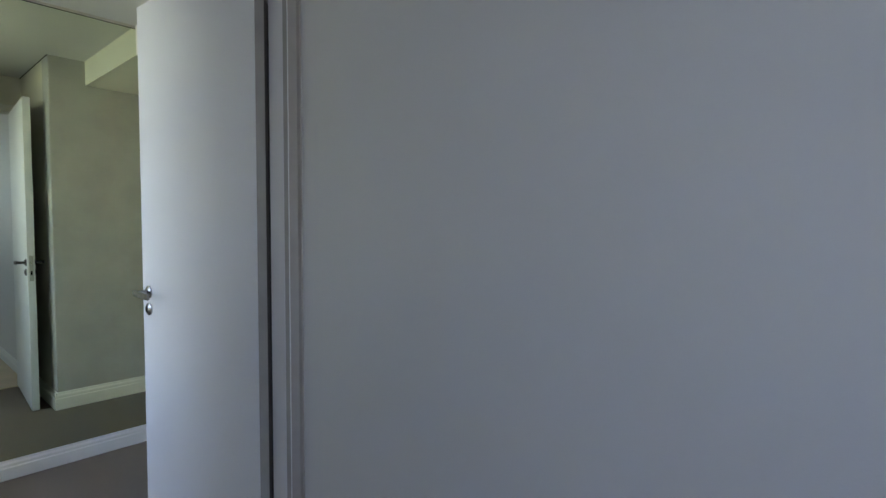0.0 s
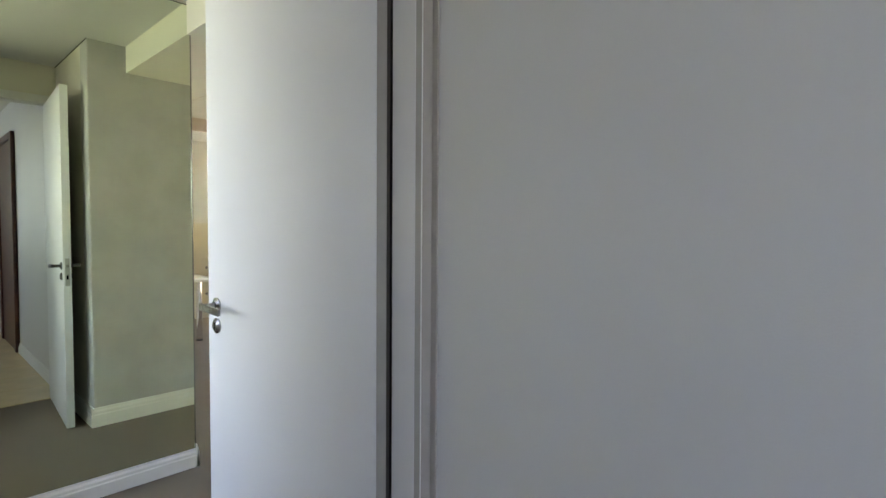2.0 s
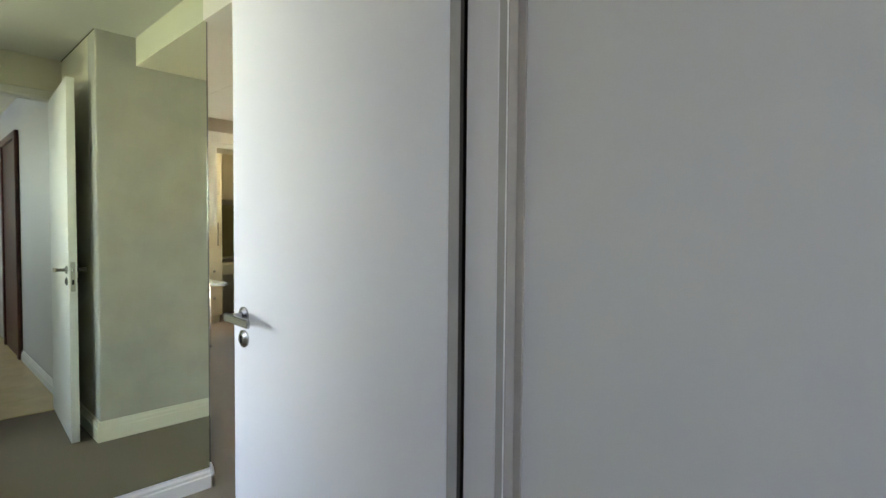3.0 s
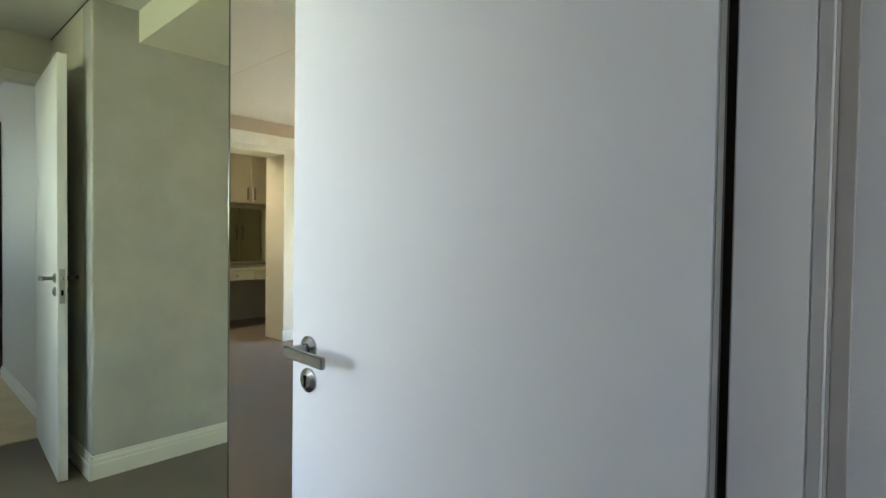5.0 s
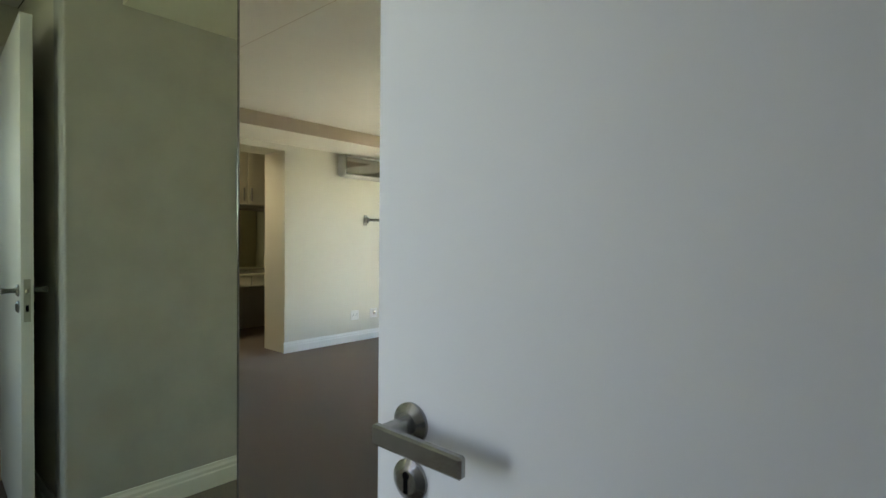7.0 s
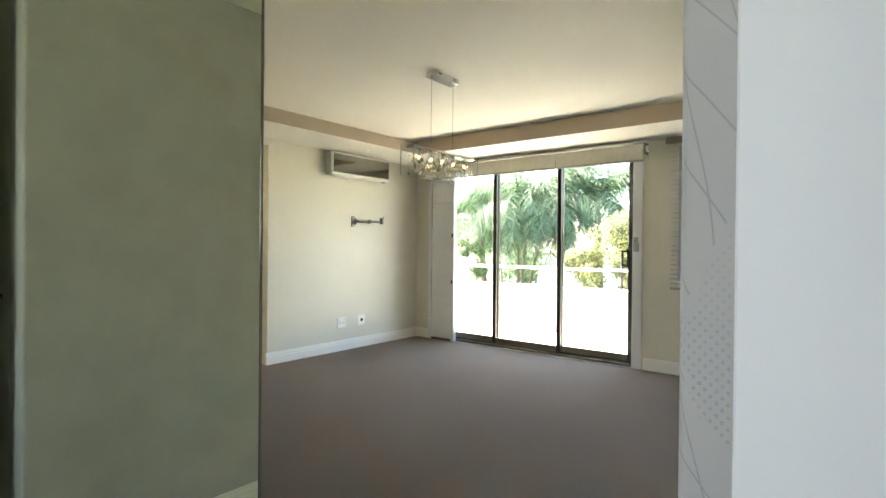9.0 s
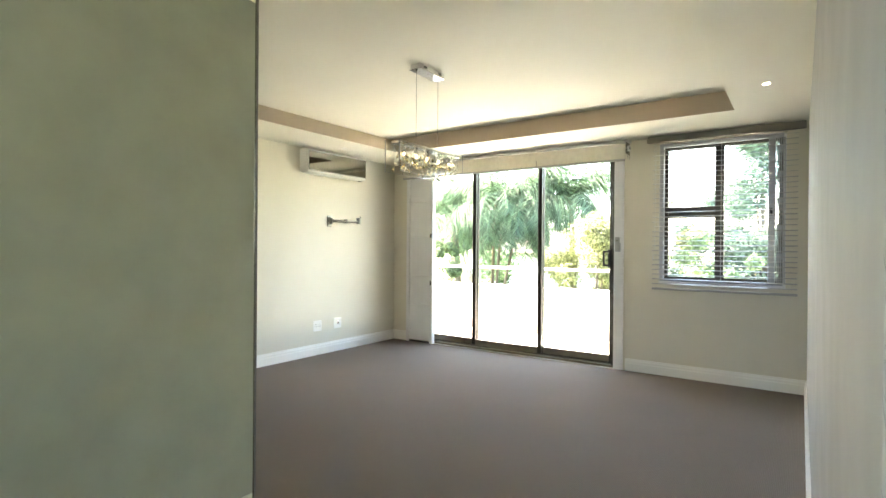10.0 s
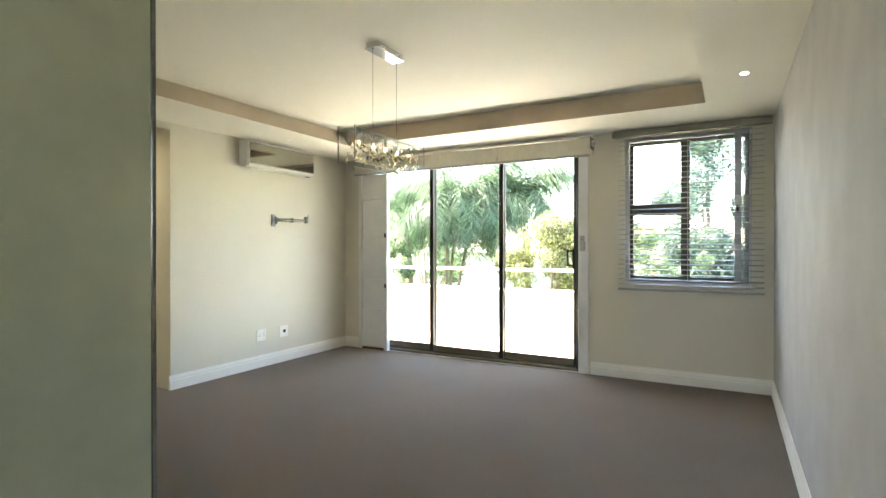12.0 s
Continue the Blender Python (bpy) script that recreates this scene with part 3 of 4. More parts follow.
part("door_handle", hb, M_BLACK, sl3, "black pull handle")
for zz in (0.058, 0.07):
    part("screw", cyl(bmesh.new(), (-1.34, NY + 0.076, zz), (-1.34, NY + 0.079, zz), 0.004, n=8), M_STEEL, sd)
tb = bmesh.new()
box(tb, TR + 0.021, SX1, NY - 0.018, NY + 0.10, 0.0, 2.079, 0.002)
part("side_casing", tb, M_WHITEALU, sd, "white painted side casing")

# folded security shutter stacked at the side of the sliding door
sh = thing("folding_security_shutter", (-2.83, NY - 0.06, 0), "white powder-coated folding shutter stacked beside the sliding door", "shutter")
part("side_post", box(bmesh.new(), -3.055, -3.012, NY - 0.055, NY - 0.002, 0.004, 1.975, 0.003), M_WHITEALU, sh)
for i, (z0, z1) in enumerate(((0.03, 0.448), (0.452, 0.797), (0.801, 1.266), (1.270, 1.684), (1.688, 1.97))):
    part("panel", box(bmesh.new(), -3.008, -2.704, NY - 0.048 + 0.004 * (i % 2), NY - 0.008, z0, z1, 0.004), M_WHITEALU, sh)
# added sheet that stops daylight leaking through the panel seams
part("seam_light_block", box(bmesh.new(), -3.008, -2.704, NY - 0.0075, NY - 0.003, 0.03, 1.97), M_WHITEALU, sh)
part("lead_post", box(bmesh.new(), -2.702, -2.658, NY - 0.060, NY - 0.004, 0.004, 1.975, 0.004), M_WHITEALU, sh)
for z in (0.70, 1.26):
    part("lock", box(bmesh.new(), -2.686, -2.666, NY - 0.078, NY - 0.060, z, z + 0.05, 0.005), M_BLACK, sh, "black lock cylinder")
part("bottom_rail", box(bmesh.new(), -3.008, -2.704, NY - 0.05, NY - 0.006, 0.004, 0.028, 0.002), M_STEEL, sh)

# roller blind over the sliding door
rb = thing("roller_blind", (-1.8, NY - 0.06, 2.0), "ivory fabric roller blind rolled up above the sliding door", "blind")
rbm = bmesh.new()
cyl(rbm, (-3.06, NY - 0.075, 2.075), (-0.425, NY - 0.075, 2.075), 0.030, n=28)
part("roll", rbm, M_FABRIC, rb, smooth=True)
part("valance", box(bmesh.new(), -3.07, -0.430, NY - 0.112, NY - 0.107, 1.985, 2.124, 0.001), M_FABRIC, rb)
part("valance_seam", box(bmesh.new(), -1.318, -1.312, NY - 0.1145, NY - 0.1121, 1.986, 2.035), M_KNOB, rb)
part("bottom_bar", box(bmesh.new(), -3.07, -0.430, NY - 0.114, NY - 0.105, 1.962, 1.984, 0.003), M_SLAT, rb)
part("head_rail", box(bmesh.new(), -3.10, -0.40, NY - 0.10, NY - 0.002, 2.138, 2.158, 0.003), M_TRIM, rb)
part("bracket", box(bmesh.new(), -0.424, -0.416, NY - 0.115, NY - 0.002, 2.03, 2.136, 0.002), M_STEEL, rb)
part("bracket", box(bmesh.new(), -3.085, -3.075, NY - 0.115, NY - 0.002, 2.03, 2.136, 0.002), M_STEEL, rb)
part("chain_wheel", cyl(bmesh.new(), (-0.415, NY - 0.075, 2.08), (-0.397, NY - 0.075, 2.08), 0.028, n=20), M_CORD, rb)
part("wheel_hub", cyl(bmesh.new(), (-0.3968, NY - 0.075, 2.08), (-0.392, NY - 0.075, 2.08), 0.012, n=14), M_KNOB, rb)
for dy in (-0.105, -0.045):
    part("chain", cyl(bmesh.new(), (-0.406, NY + dy, 1.98), (-0.406, NY + dy, 2.08), 0.0015, n=6), M_STEEL, rb)

rm = thing("remote_holder", (-0.513, NY - 0.02, 1.16), "white wall remote in a cradle on the door casing", "remote control")
part("cradle", box(bmesh.new(), -0.540, -0.487, NY - 0.030, NY - 0.0185, 1.118, 1.205, 0.004), M_GRILLE, rm)
part("remote_body", box(bmesh.new(), -0.536, -0.491, NY - 0.050, NY - 0.0305, 1.130, 1.258, 0.007, 2), M_SLAT, rm)
part("button", cyl(bmesh.new(), (-0.5135, NY - 0.052, 1.225), (-0.5135, NY - 0.0502, 1.225), 0.009, n=12), M_KNOB, rm)

# ---------------------------------------------------------------- window with grille and blind
wn1 = tagged(new("window_1"), label="dark aluminium casement window in a white reveal", category="window", kind="structure")
GX0, GX1, GZ0, GZ1 = -0.112, 0.800, 0.872, 2.075
fy0, fy1 = NY + 0.04, NY + 0.09
MX0, MX1 = 0.300, 0.369
for nm, b in (("frame", (GX0, GX0 + 0.030, fy0, fy1, GZ0 + 0.031, GZ1 - 0.031)), ("frame", (GX1 - 0.03, GX1, fy0, fy1, GZ0 + 0.031, GZ1 - 0.031)),
              ("frame", (GX0, GX1, fy0, fy1, GZ0, GZ0 + 0.030)), ("frame", (GX0, GX1, fy0, fy1, GZ1 - 0.03, GZ1)),
              ("mullion", (MX0, MX1, fy0 - 0.006, fy1, GZ0 + 0.031, GZ1 - 0.031)), ("transom", (GX0 + 0.031, MX0 - 0.001, fy0 - 0.004, fy1, 1.430, 1.462)),
              ("transom", (GX0 + 0.031, MX0 - 0.001, fy0 - 0.008, fy1 - 0.01, 1.476, 1.524)), ("transom", (GX0 + 0.031, MX0 - 0.001, fy0 + 0.02, fy1 - 0.01, 1.462, 1.476))):
    part(nm, box(bmesh.new(), *b, bevel=0.003), M_ALU, wn1)
for b in ((GX0 + 0.03, MX0, 1.50, GZ1 - 0.03), (GX0 + 0.03, MX0, GZ0 + 0.03, 1.45), (MX1, GX1 - 0.03, GZ0 + 0.03, GZ1 - 0.03)):
    g = part("pane", box(bmesh.new(), b[0], b[1], NY + 0.062, NY + 0.067, b[2], b[3]), M_GLASS, wn1)
    g.visible_shadow = False
for b in ((WI0 + 0.001, GX0 - 0.001, WZ0 + 0.001, WZ1 - 0.001), (GX1 + 0.001, WI1 - 0.001, WZ0 + 0.001, WZ1 - 0.001), (GX0, GX1, WZ0 + 0.023, GZ0 - 0.001), (GX0, GX1, GZ1 + 0.001, WZ1 - 0.001)):
    part("subframe", box(bmesh.new(), b[0], b[1], NY + 0.050, NY + 0.085, b[2], b[3]), M_WHITEALU, wn1)
part("window_sill", box(bmesh.new(), WI0 + 0.001, WI1 - 0.001, NY - 0.012, NY + 0.039, WZ0 + 0.001, WZ0 + 0.022, 0.003), M_WHITEALU, wn1)

gr = thing("folding_window_grille", (0.33, NY - 0.02, 0.84), "white sliding security grille folded open at the window side", "security grille")
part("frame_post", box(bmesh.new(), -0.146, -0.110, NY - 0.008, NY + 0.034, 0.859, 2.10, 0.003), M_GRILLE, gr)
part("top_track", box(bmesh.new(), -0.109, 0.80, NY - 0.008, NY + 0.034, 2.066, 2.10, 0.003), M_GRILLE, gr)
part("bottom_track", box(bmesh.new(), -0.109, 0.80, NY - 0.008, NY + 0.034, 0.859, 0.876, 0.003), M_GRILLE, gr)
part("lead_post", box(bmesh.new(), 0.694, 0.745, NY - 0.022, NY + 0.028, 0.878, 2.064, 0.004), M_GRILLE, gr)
part("lock", box(bmesh.new(), 0.706, 0.726, NY - 0.036, NY - 0.022, 1.43, 1.49, 0.005), M_BLACK, gr, "black lock")
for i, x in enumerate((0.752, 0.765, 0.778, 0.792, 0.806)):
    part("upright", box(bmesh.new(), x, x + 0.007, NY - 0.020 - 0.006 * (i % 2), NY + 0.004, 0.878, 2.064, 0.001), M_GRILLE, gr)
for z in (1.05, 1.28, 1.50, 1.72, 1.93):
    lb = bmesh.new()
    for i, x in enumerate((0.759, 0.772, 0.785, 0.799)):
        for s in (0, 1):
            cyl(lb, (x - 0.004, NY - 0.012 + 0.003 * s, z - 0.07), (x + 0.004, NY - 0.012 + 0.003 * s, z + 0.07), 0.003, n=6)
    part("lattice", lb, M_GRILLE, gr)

vb = thing("venetian_blind", (0.36, NY - 0.08, 2.09), "white aluminium venetian blind lowered with open slats over the window", "blind")
part("head_rail", box(bmesh.new(), -0.232, 0.945, NY - 0.105, NY - 0.045, 2.105, 2.160, 0.004), M_RAILGREY, vb)
part("valance", box(bmesh.new(), -0.236, 0.948, NY - 0.112, NY - 0.106, 2.100, 2.140, 0.002), M_RAILGREY, vb)
slat_bm = bmesh.new()
SXa, SXb = -0.190, 0.897
rows_ = 4
for k in range(rows_):
    f0, f1 = -0.0125 + 0.025 * k / rows_, -0.0125 + 0.025 * (k + 1) / rows_
    z0, z1 = 0.0016 * (1 - (f0 / 0.0125) ** 2), 0.0016 * (1 - (f1 / 0.0125) ** 2)
    a = [slat_bm.verts.new(v) for v in ((SXa, f0, z0), (SXb, f0, z0), (SXb, f1, z1), (SXa, f1, z1))]
    slat_bm.faces.new(a)
bmesh.ops.remove_doubles(slat_bm, verts=slat_bm.verts, dist=1e-5)
bmesh.ops.solidify(slat_bm, geom=slat_bm.faces, thickness=0.0006)
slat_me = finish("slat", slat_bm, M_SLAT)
nsl = 30
for i in range(nsl):
    s = new("slat", slat_me)
    s.parent = vb
    z = 0.838 + (2.075 - 0.838) * i / (nsl - 1)
    wob = 0.0012 * math.sin(i * 2.7)
    s.matrix_local = Matrix.Translation((0 - vb.location.x, NY - 0.072 - vb.location.y + wob, z - vb.location.z)) @ pose(0, 0, 0, 19 + 4 * math.sin(i * 1.9), 0.15 * math.sin(i * 1.3), 0)
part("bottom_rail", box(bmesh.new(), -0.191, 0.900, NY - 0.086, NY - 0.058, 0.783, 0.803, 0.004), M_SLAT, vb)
for x in (-0.13, 0.36, 0.84):
    lb = bmesh.new()
    for dy in (-0.086, -0.058):
        cyl(lb, (x, NY + dy, 0.81), (x, NY + dy, 2.10), 0.0009, n=5)
    part("ladder_cord", lb, M_CORD, vb)
part("tilt_wand", cyl(bmesh.new(), (-0.165, NY - 0.10, 1.15), (-0.160, NY - 0.10, 2.09), 0.003, n=8), M_CORD, vb)
tb = bmesh.new()
cyl(tb, (-0.178, NY - 0.102, 1.10), (-0.174, NY - 0.102, 2.09), 0.001, n=5)
cyl(tb, (-0.178, NY - 0.102, 1.06), (-0.178, NY - 0.102, 1.10), 0.006, 0.003, n=8)
part("pull_cord", tb, M_CORD, vb)

# ---------------------------------------------------------------- air conditioner, bracket, sockets
ac = thing("air_conditioner", (WX, 3.57, 1.90), "white wall air conditioner with a dark glossy front under the ceiling", "air conditioner")
AY0, AY1, AZ0, AZ1 = 3.150, 3.998, 1.898, 2.143


def prism(bm, y0, y1, outline):
    """An outline in x and z, drawn from y0 to y1."""
    ends = [[bm.verts.new((WX + d, y, z)) for d, z in outline] for y in (y0, y1)]
    bm.faces.new(ends[0])
    bm.faces.new(ends[1][::-1])
    for k in range(len(outline)):
        j = (k + 1) % len(outline)
        bm.faces.new((ends[0][k], ends[0][j], ends[1][j], ends[1][k]))
    return bm


body_bm = prism(bmesh.new(), AY0, AY1, [(0.001, AZ0 + 0.020), (0.045, AZ0), (0.085, AZ0 + 0.002), (0.104, AZ0 + 0.016), (0.104, AZ1 - 0.010), (0.085, AZ1), (0.001, AZ1)])
bmesh.ops.bevel(body_bm, geom=list(body_bm.edges), offset=0.003, segments=2, profile=0.6, affect="EDGES")
part("body", body_bm, M_PLASTIC, ac)
part("front_frame", box(bmesh.new(), WX + 0.1045, WX + 0.122, AY0 + 0.004, AY1 - 0.002, AZ0 + 0.004, AZ1 - 0.004, 0.004), M_PLASTIC, ac)
part("front_panel", box(bmesh.new(), WX + 0.1225, WX + 0.128, AY0 + 0.016, AY1 - 0.006, AZ0 + 0.034, AZ1 - 0.022, 0.002), M_ACFRONT, ac, "dark glossy glass front")
part("trim_bar", box(bmesh.new(), WX + 0.1225, WX + 0.130, AY0 + 0.008, AY1 - 0.10, AZ1 - 0.020, AZ1 - 0.010, 0.002), M_CHROME, ac, "bright metal trim bar")
part("trim_bar", box(bmesh.new(), WX + 0.1225, WX + 0.131, AY0 + 0.008, AY1 - 0.006, AZ0 + 0.024, AZ0 + 0.032, 0.002), M_CHROME, ac, "bright metal trim bar")
part("air_flap", box(bmesh.new(), WX + 0.050, WX + 0.118, AY0 + 0.04, AY1 - 0.06, AZ0 - 0.008, AZ0 - 0.001, 0.003), M_PLASTIC, ac)
part("sensor", box(bmesh.new(), WX + 0.090, WX + 0.112, AY1 - 0.10, AY1 - 0.05, AZ0 - 0.016, AZ0 - 0.009, 0.002), M_BLACK, ac, "black sensor window")
gb = bmesh.new()
for i in range(15):
    y = AY0 + 0.03 + i * 0.054
    box(gb, WX + 0.02, WX + 0.095, y, y + 0.03, AZ1 + 0.0005, AZ1 + 0.003)
part("top_grille", gb, M_BLACK, ac)

tv = thing("tv_bracket", (WX, 3.56, 1.423), "empty folded steel television arm bracket on the wall", "tv bracket")
BY = 3.560
part("wall_plate", box(bmesh.new(), WX + 0.001, WX + 0.008, BY - 0.035, BY + 0.020, 1.361, 1.481, 0.002), M_GUN, tv)
for dy in (-0.022, 0.008):
    for dz in (1.371, 1.421, 1.471):
        part("bolt", cyl(bmesh.new(), (WX + 0.008, BY + dy, dz), (WX + 0.014, BY + dy, dz), 0.006, n=8), M_CHROME, tv)
part("pivot", cyl(bmesh.new(), (WX + 0.035, BY, 1.386), (WX + 0.035, BY, 1.456), 0.014, n=16), M_GUN, tv)
part("arm", cyl(bmesh.new(), (WX + 0.05, BY + 0.01, 1.426), (WX + 0.085, BY + 0.16, 1.426), 0.017, n=16), M_STEEL, tv)
part("elbow", cyl(bmesh.new(), (WX + 0.088, BY + 0.165, 1.404), (WX + 0.088, BY + 0.165, 1.448), 0.019, n=16), M_GUN, tv)
part("arm", cyl(bmesh.new(), (WX + 0.09, BY + 0.18, 1.426), (WX + 0.12, BY + 0.30, 1.426), 0.015, n=16), M_KNOB, tv)
part("tilt_head", box(bmesh.new(), WX + 0.105, WX + 0.150, BY + 0.302, BY + 0.330, 1.401, 1.471, 0.006), M_GUN, tv)
part("wire_stub", cyl(bmesh.new(), (WX + 0.14, BY + 0.325, 1.456), (WX + 0.145, BY + 0.332, 1.486), 0.005, n=8), M_BLACK, tv)


def socket(y, kind):
    s = thing("wall_socket", (WX, y, 0.305), "white plastic double wall socket above the skirting" if kind == "power" else "white plastic aerial wall outlet above the skirting", "socket")
    part("faceplate", box(bmesh.new(), WX + 0.001, WX + 0.009, y - 0.058, y + 0.058, 0.250, 0.362, 0.003), M_PLASTIC, s)
    if kind == "power":
        for dy in (-0.028, 0.028):
            hb_ = bmesh.new()
            for a, b in ((0, 0.012), (-0.009, -0.008), (0.009, -0.008)):
                cyl(hb_, (WX + 0.0092, y + dy + a, 0.310 + b), (WX + 0.0098, y + dy + a, 0.310 + b), 0.004, n=8)
            part("pin_holes", hb_, M_DARKHOLE, s)
        for dy in (-0.04, 0.04):
            part("switch", box(bmesh.new(), WX + 0.0092, WX + 0.014, y + dy - 0.007, y + dy + 0.007, 0.337, 0.354, 0.002), M_PLASTIC, s)
    else:
        part("outlet_ring", cyl(bmesh.new(), (WX + 0.0092, y, 0.310), (WX + 0.016, y, 0.310), 0.018, n=20), M_CHROME, s)
        part("outlet", cyl(bmesh.new(), (WX + 0.0162, y, 0.310), (WX + 0.020, y, 0.310), 0.009, n=14), M_DARKHOLE, s)
    return s


socket(3.397, "power")
socket(3.686, "aerial")


# ---------------------------------------------------------------- downlights and chandelier
def downlight(x, y, lens, state):
    d = thing("downlight", (x, y, H1), "round white recessed downlight in the ceiling, " + state, "downlight", "ceiling downlights")
    rb_ = bmesh.new()
    bmesh.ops.create_cone(rb_, cap_ends=False, segments=28, radius1=0.027, radius2=0.018, depth=0.006, matrix=Matrix.Translation((x, y, H1 - 0.0035)))
    part("ring", rb_, M_TRIM, d)
    part("lens", cyl(bmesh.new(), (x, y, H1 - 0.006), (x, y, H1 - 0.0015), 0.0185, n=24), lens, d)
    return d


downlight(0.737, 3.354, M_DOWN, "glowing")
downlight(-2.957, 3.445, M_PLASTIC, "switched off")

CX = -1.10
cl = thing("chandelier", (CX, 2.36, H2), "long chrome and clear acrylic pendant with hanging amber crystals, lit", "chandelier")
part("canopy", box(bmesh.new(), CX - 0.041, CX + 0.041, 2.238, 2.502, H2 - 0.036, H2 - 0.001, 0.003), M_CHROME, cl, "rectangular chrome canopy")
for y in (2.29, 2.45):
    part("side_slot", box(bmesh.new(), CX + 0.0412, CX + 0.0425, y - 0.016, y + 0.016, H2 - 0.026, H2 - 0.014), M_KNOB, cl)
part("canopy_lip", box(bmesh.new(), CX - 0.044, CX + 0.044, 2.230, 2.510, H2 - 0.040, H2 - 0.0365, 0.001), M_CHROME, cl)
for y in (2.25, 2.486):
    part("canopy_screw", cyl(bmesh.new(), (CX, y, H2 - 0.045), (CX, y, H2 - 0.0405), 0.007, n=12), M_CHROME, cl)
    part("suspension_wire", cyl(bmesh.new(), (CX, y, 1.83), (CX, y, H2 - 0.045), 0.0016, n=6), M_STEEL, cl)
L0, L1, LZ = 2.045, 2.70, 1.775
part("top_bar", box(bmesh.new(), CX - 0.035, CX + 0.035, L0, L1, LZ, LZ + 0.018, 0.003), M_CHROME, cl, "chrome top bar")
for x in (CX - 0.055, CX + 0.055):
    part("acrylic_side", box(bmesh.new(), x - 0.0025, x + 0.0025, L0 - 0.025, L1 + 0.015, LZ - 0.170, LZ + 0.020), M_ACRYL, cl, "clear acrylic side sheet")
for x in (CX - 0.055, CX + 0.055):
    for y in (L0 - 0.026, L1 + 0.0155):
        part("acrylic_edge", box(bmesh.new(), x - 0.0035, x + 0.0035, y - 0.001, y + 0.001, LZ - 0.170, LZ + 0.020), M_SLAT, cl)
    part("acrylic_edge", box(bmesh.new(), x - 0.0035, x + 0.0035, L0 - 0.025, L1 + 0.015, LZ - 0.1715, LZ - 0.1702), M_SLAT, cl)
rng = random.Random(5)
for i in range(5):
    y = L0 + 0.08 + i * (L1 - L0 - 0.16) / 4
    b_ = part("bulb_holder", cyl(bmesh.new(), (CX, y, LZ - 0.035), (CX, y, LZ - 0.001), 0.010, n=12), M_CHROME, cl)
    part("bulb", ball(bmesh.new(), (CX, y, LZ - 0.050), 0.007, 1.5), M_BULB, b_, "warm glowing halogen bulb", smooth=True)


def crystal(x, y, z, drop, size, material, round_=False):
    c = part("crystal", (ball(bmesh.new(), (x, y, z - drop), size * 0.6, 1.0, 8, 5) if round_ else gem(x, y, z - drop, size)), material, cl)
    part("hanging_wire", cyl(bmesh.new(), (x, y, z - drop + size * 0.6), (x, y, z - 0.001), 0.0008, n=4), M_CHROME, c)


def gem(x, y, z, s):
    bm = bmesh.new()
    cyl(bm, (x, y, z - 1.2 * s), (x, y, z - 0.35 * s), 0.0008, 0.52 * s, 8)
    cyl(bm, (x, y, z - 0.35 * s), (x, y, z + 0.9 * s), 0.52 * s, 0.05 * s, 8)
    return bm


for i in range(12):
    y = L0 + 0.03 + i * (L1 - L0 - 0.06) / 11
    part("stem", cyl(bmesh.new(), (CX + 0.036, y, LZ - 0.075), (CX + 0.036, y, LZ - 0.001), 0.0022, n=6), M_CHROME, cl)
for i in range(36):
    for j in (-1.5, -0.5, 0.5, 1.5):
        y = L0 + 0.015 + i * (L1 - L0 - 0.03) / 35 + rng.uniform(-0.006, 0.006)
        dr = rng.choice((0.05, 0.075, 0.095, 0.115, 0.135, 0.155)) + rng.uniform(-0.01, 0.01)
        m_ = rng.choice((M_CRYSTAL, M_CRYSTAL, M_AMBER, M_AMBER, M_AMBER, M_AMBER, M_SMOKE))
        crystal(CX + j * 0.022 + rng.uniform(-0.004, 0.004), y, LZ, dr, rng.uniform(0.010, 0.0165), m_, rng.random() < 0.35)

# ---------------------------------------------------------------- dressing room
VX = -4.10
vt = thing("vanity_unit", (VX, 2.8, 0), "cream built-in vanity desk with drawers and pewter knobs", "vanity unit")
part("worktop", box(bmesh.new(), -4.79, VX + 0.012, 2.085, 3.49, 0.745, 0.775, 0.004), M_CAB, vt)
part("back_panel", box(bmesh.new(), -4.798, -4.79, 2.085, 3.49, 0.0, 0.744), M_CAB, vt)
for i in range(3):
    y0, y1 = 2.09 + i * 0.467, 2.09 + (i + 1) * 0.467 - 0.006
    d_ = part("drawer", box(bmesh.new(), -4.60, VX, y0, y1, 0.615, 0.742, 0.004), M_CAB, vt)
    part("knob", ball(bmesh.new(), (VX + 0.018, (y0 + y1) / 2, 0.675), 0.019, 1.0), M_KNOB, d_, smooth=True)
vm = thing("vanity_mirror", (-4.79, 2.8, 0.78), "frameless vanity mirror above the worktop", "mirror")
part("mirror_glass", box(bmesh.new(), -4.797, -4.791, 2.10, 3.10, 0.79, 1.56), M_MIRROR, vm)
part("mirror_frame", box(bmesh.new(), -4.797, -4.786, 3.102, 3.13, 0.79, 1.56, 0.002), M_CAB, vm)
uc = thing("upper_cabinet", (-4.5, 2.8, 1.575), "cream wall cabinets with vertical pewter handles above the vanity", "cabinet")
part("body", box(bmesh.new(), -4.795, -4.222, 2.085, 3.49, 1.575, 2.24, 0.002), M_CAB, uc)
for i in range(3):
    y0, y1 = 2.09 + i * 0.467, 2.09 + (i + 1) * 0.467 - 0.005
    d_ = part("door", box(bmesh.new(), -4.220, -4.200, y0, y1, 1.58, 2.215, 0.003), M_CAB, uc)
    hy_ = y1 - 0.045 if i % 2 == 0 else y0 + 0.045
    part("handle", box(bmesh.new(), -4.198, -4.176, hy_ - 0.008, hy_ + 0.008, 1.62, 1.78, 0.004), M_KNOB, d_)
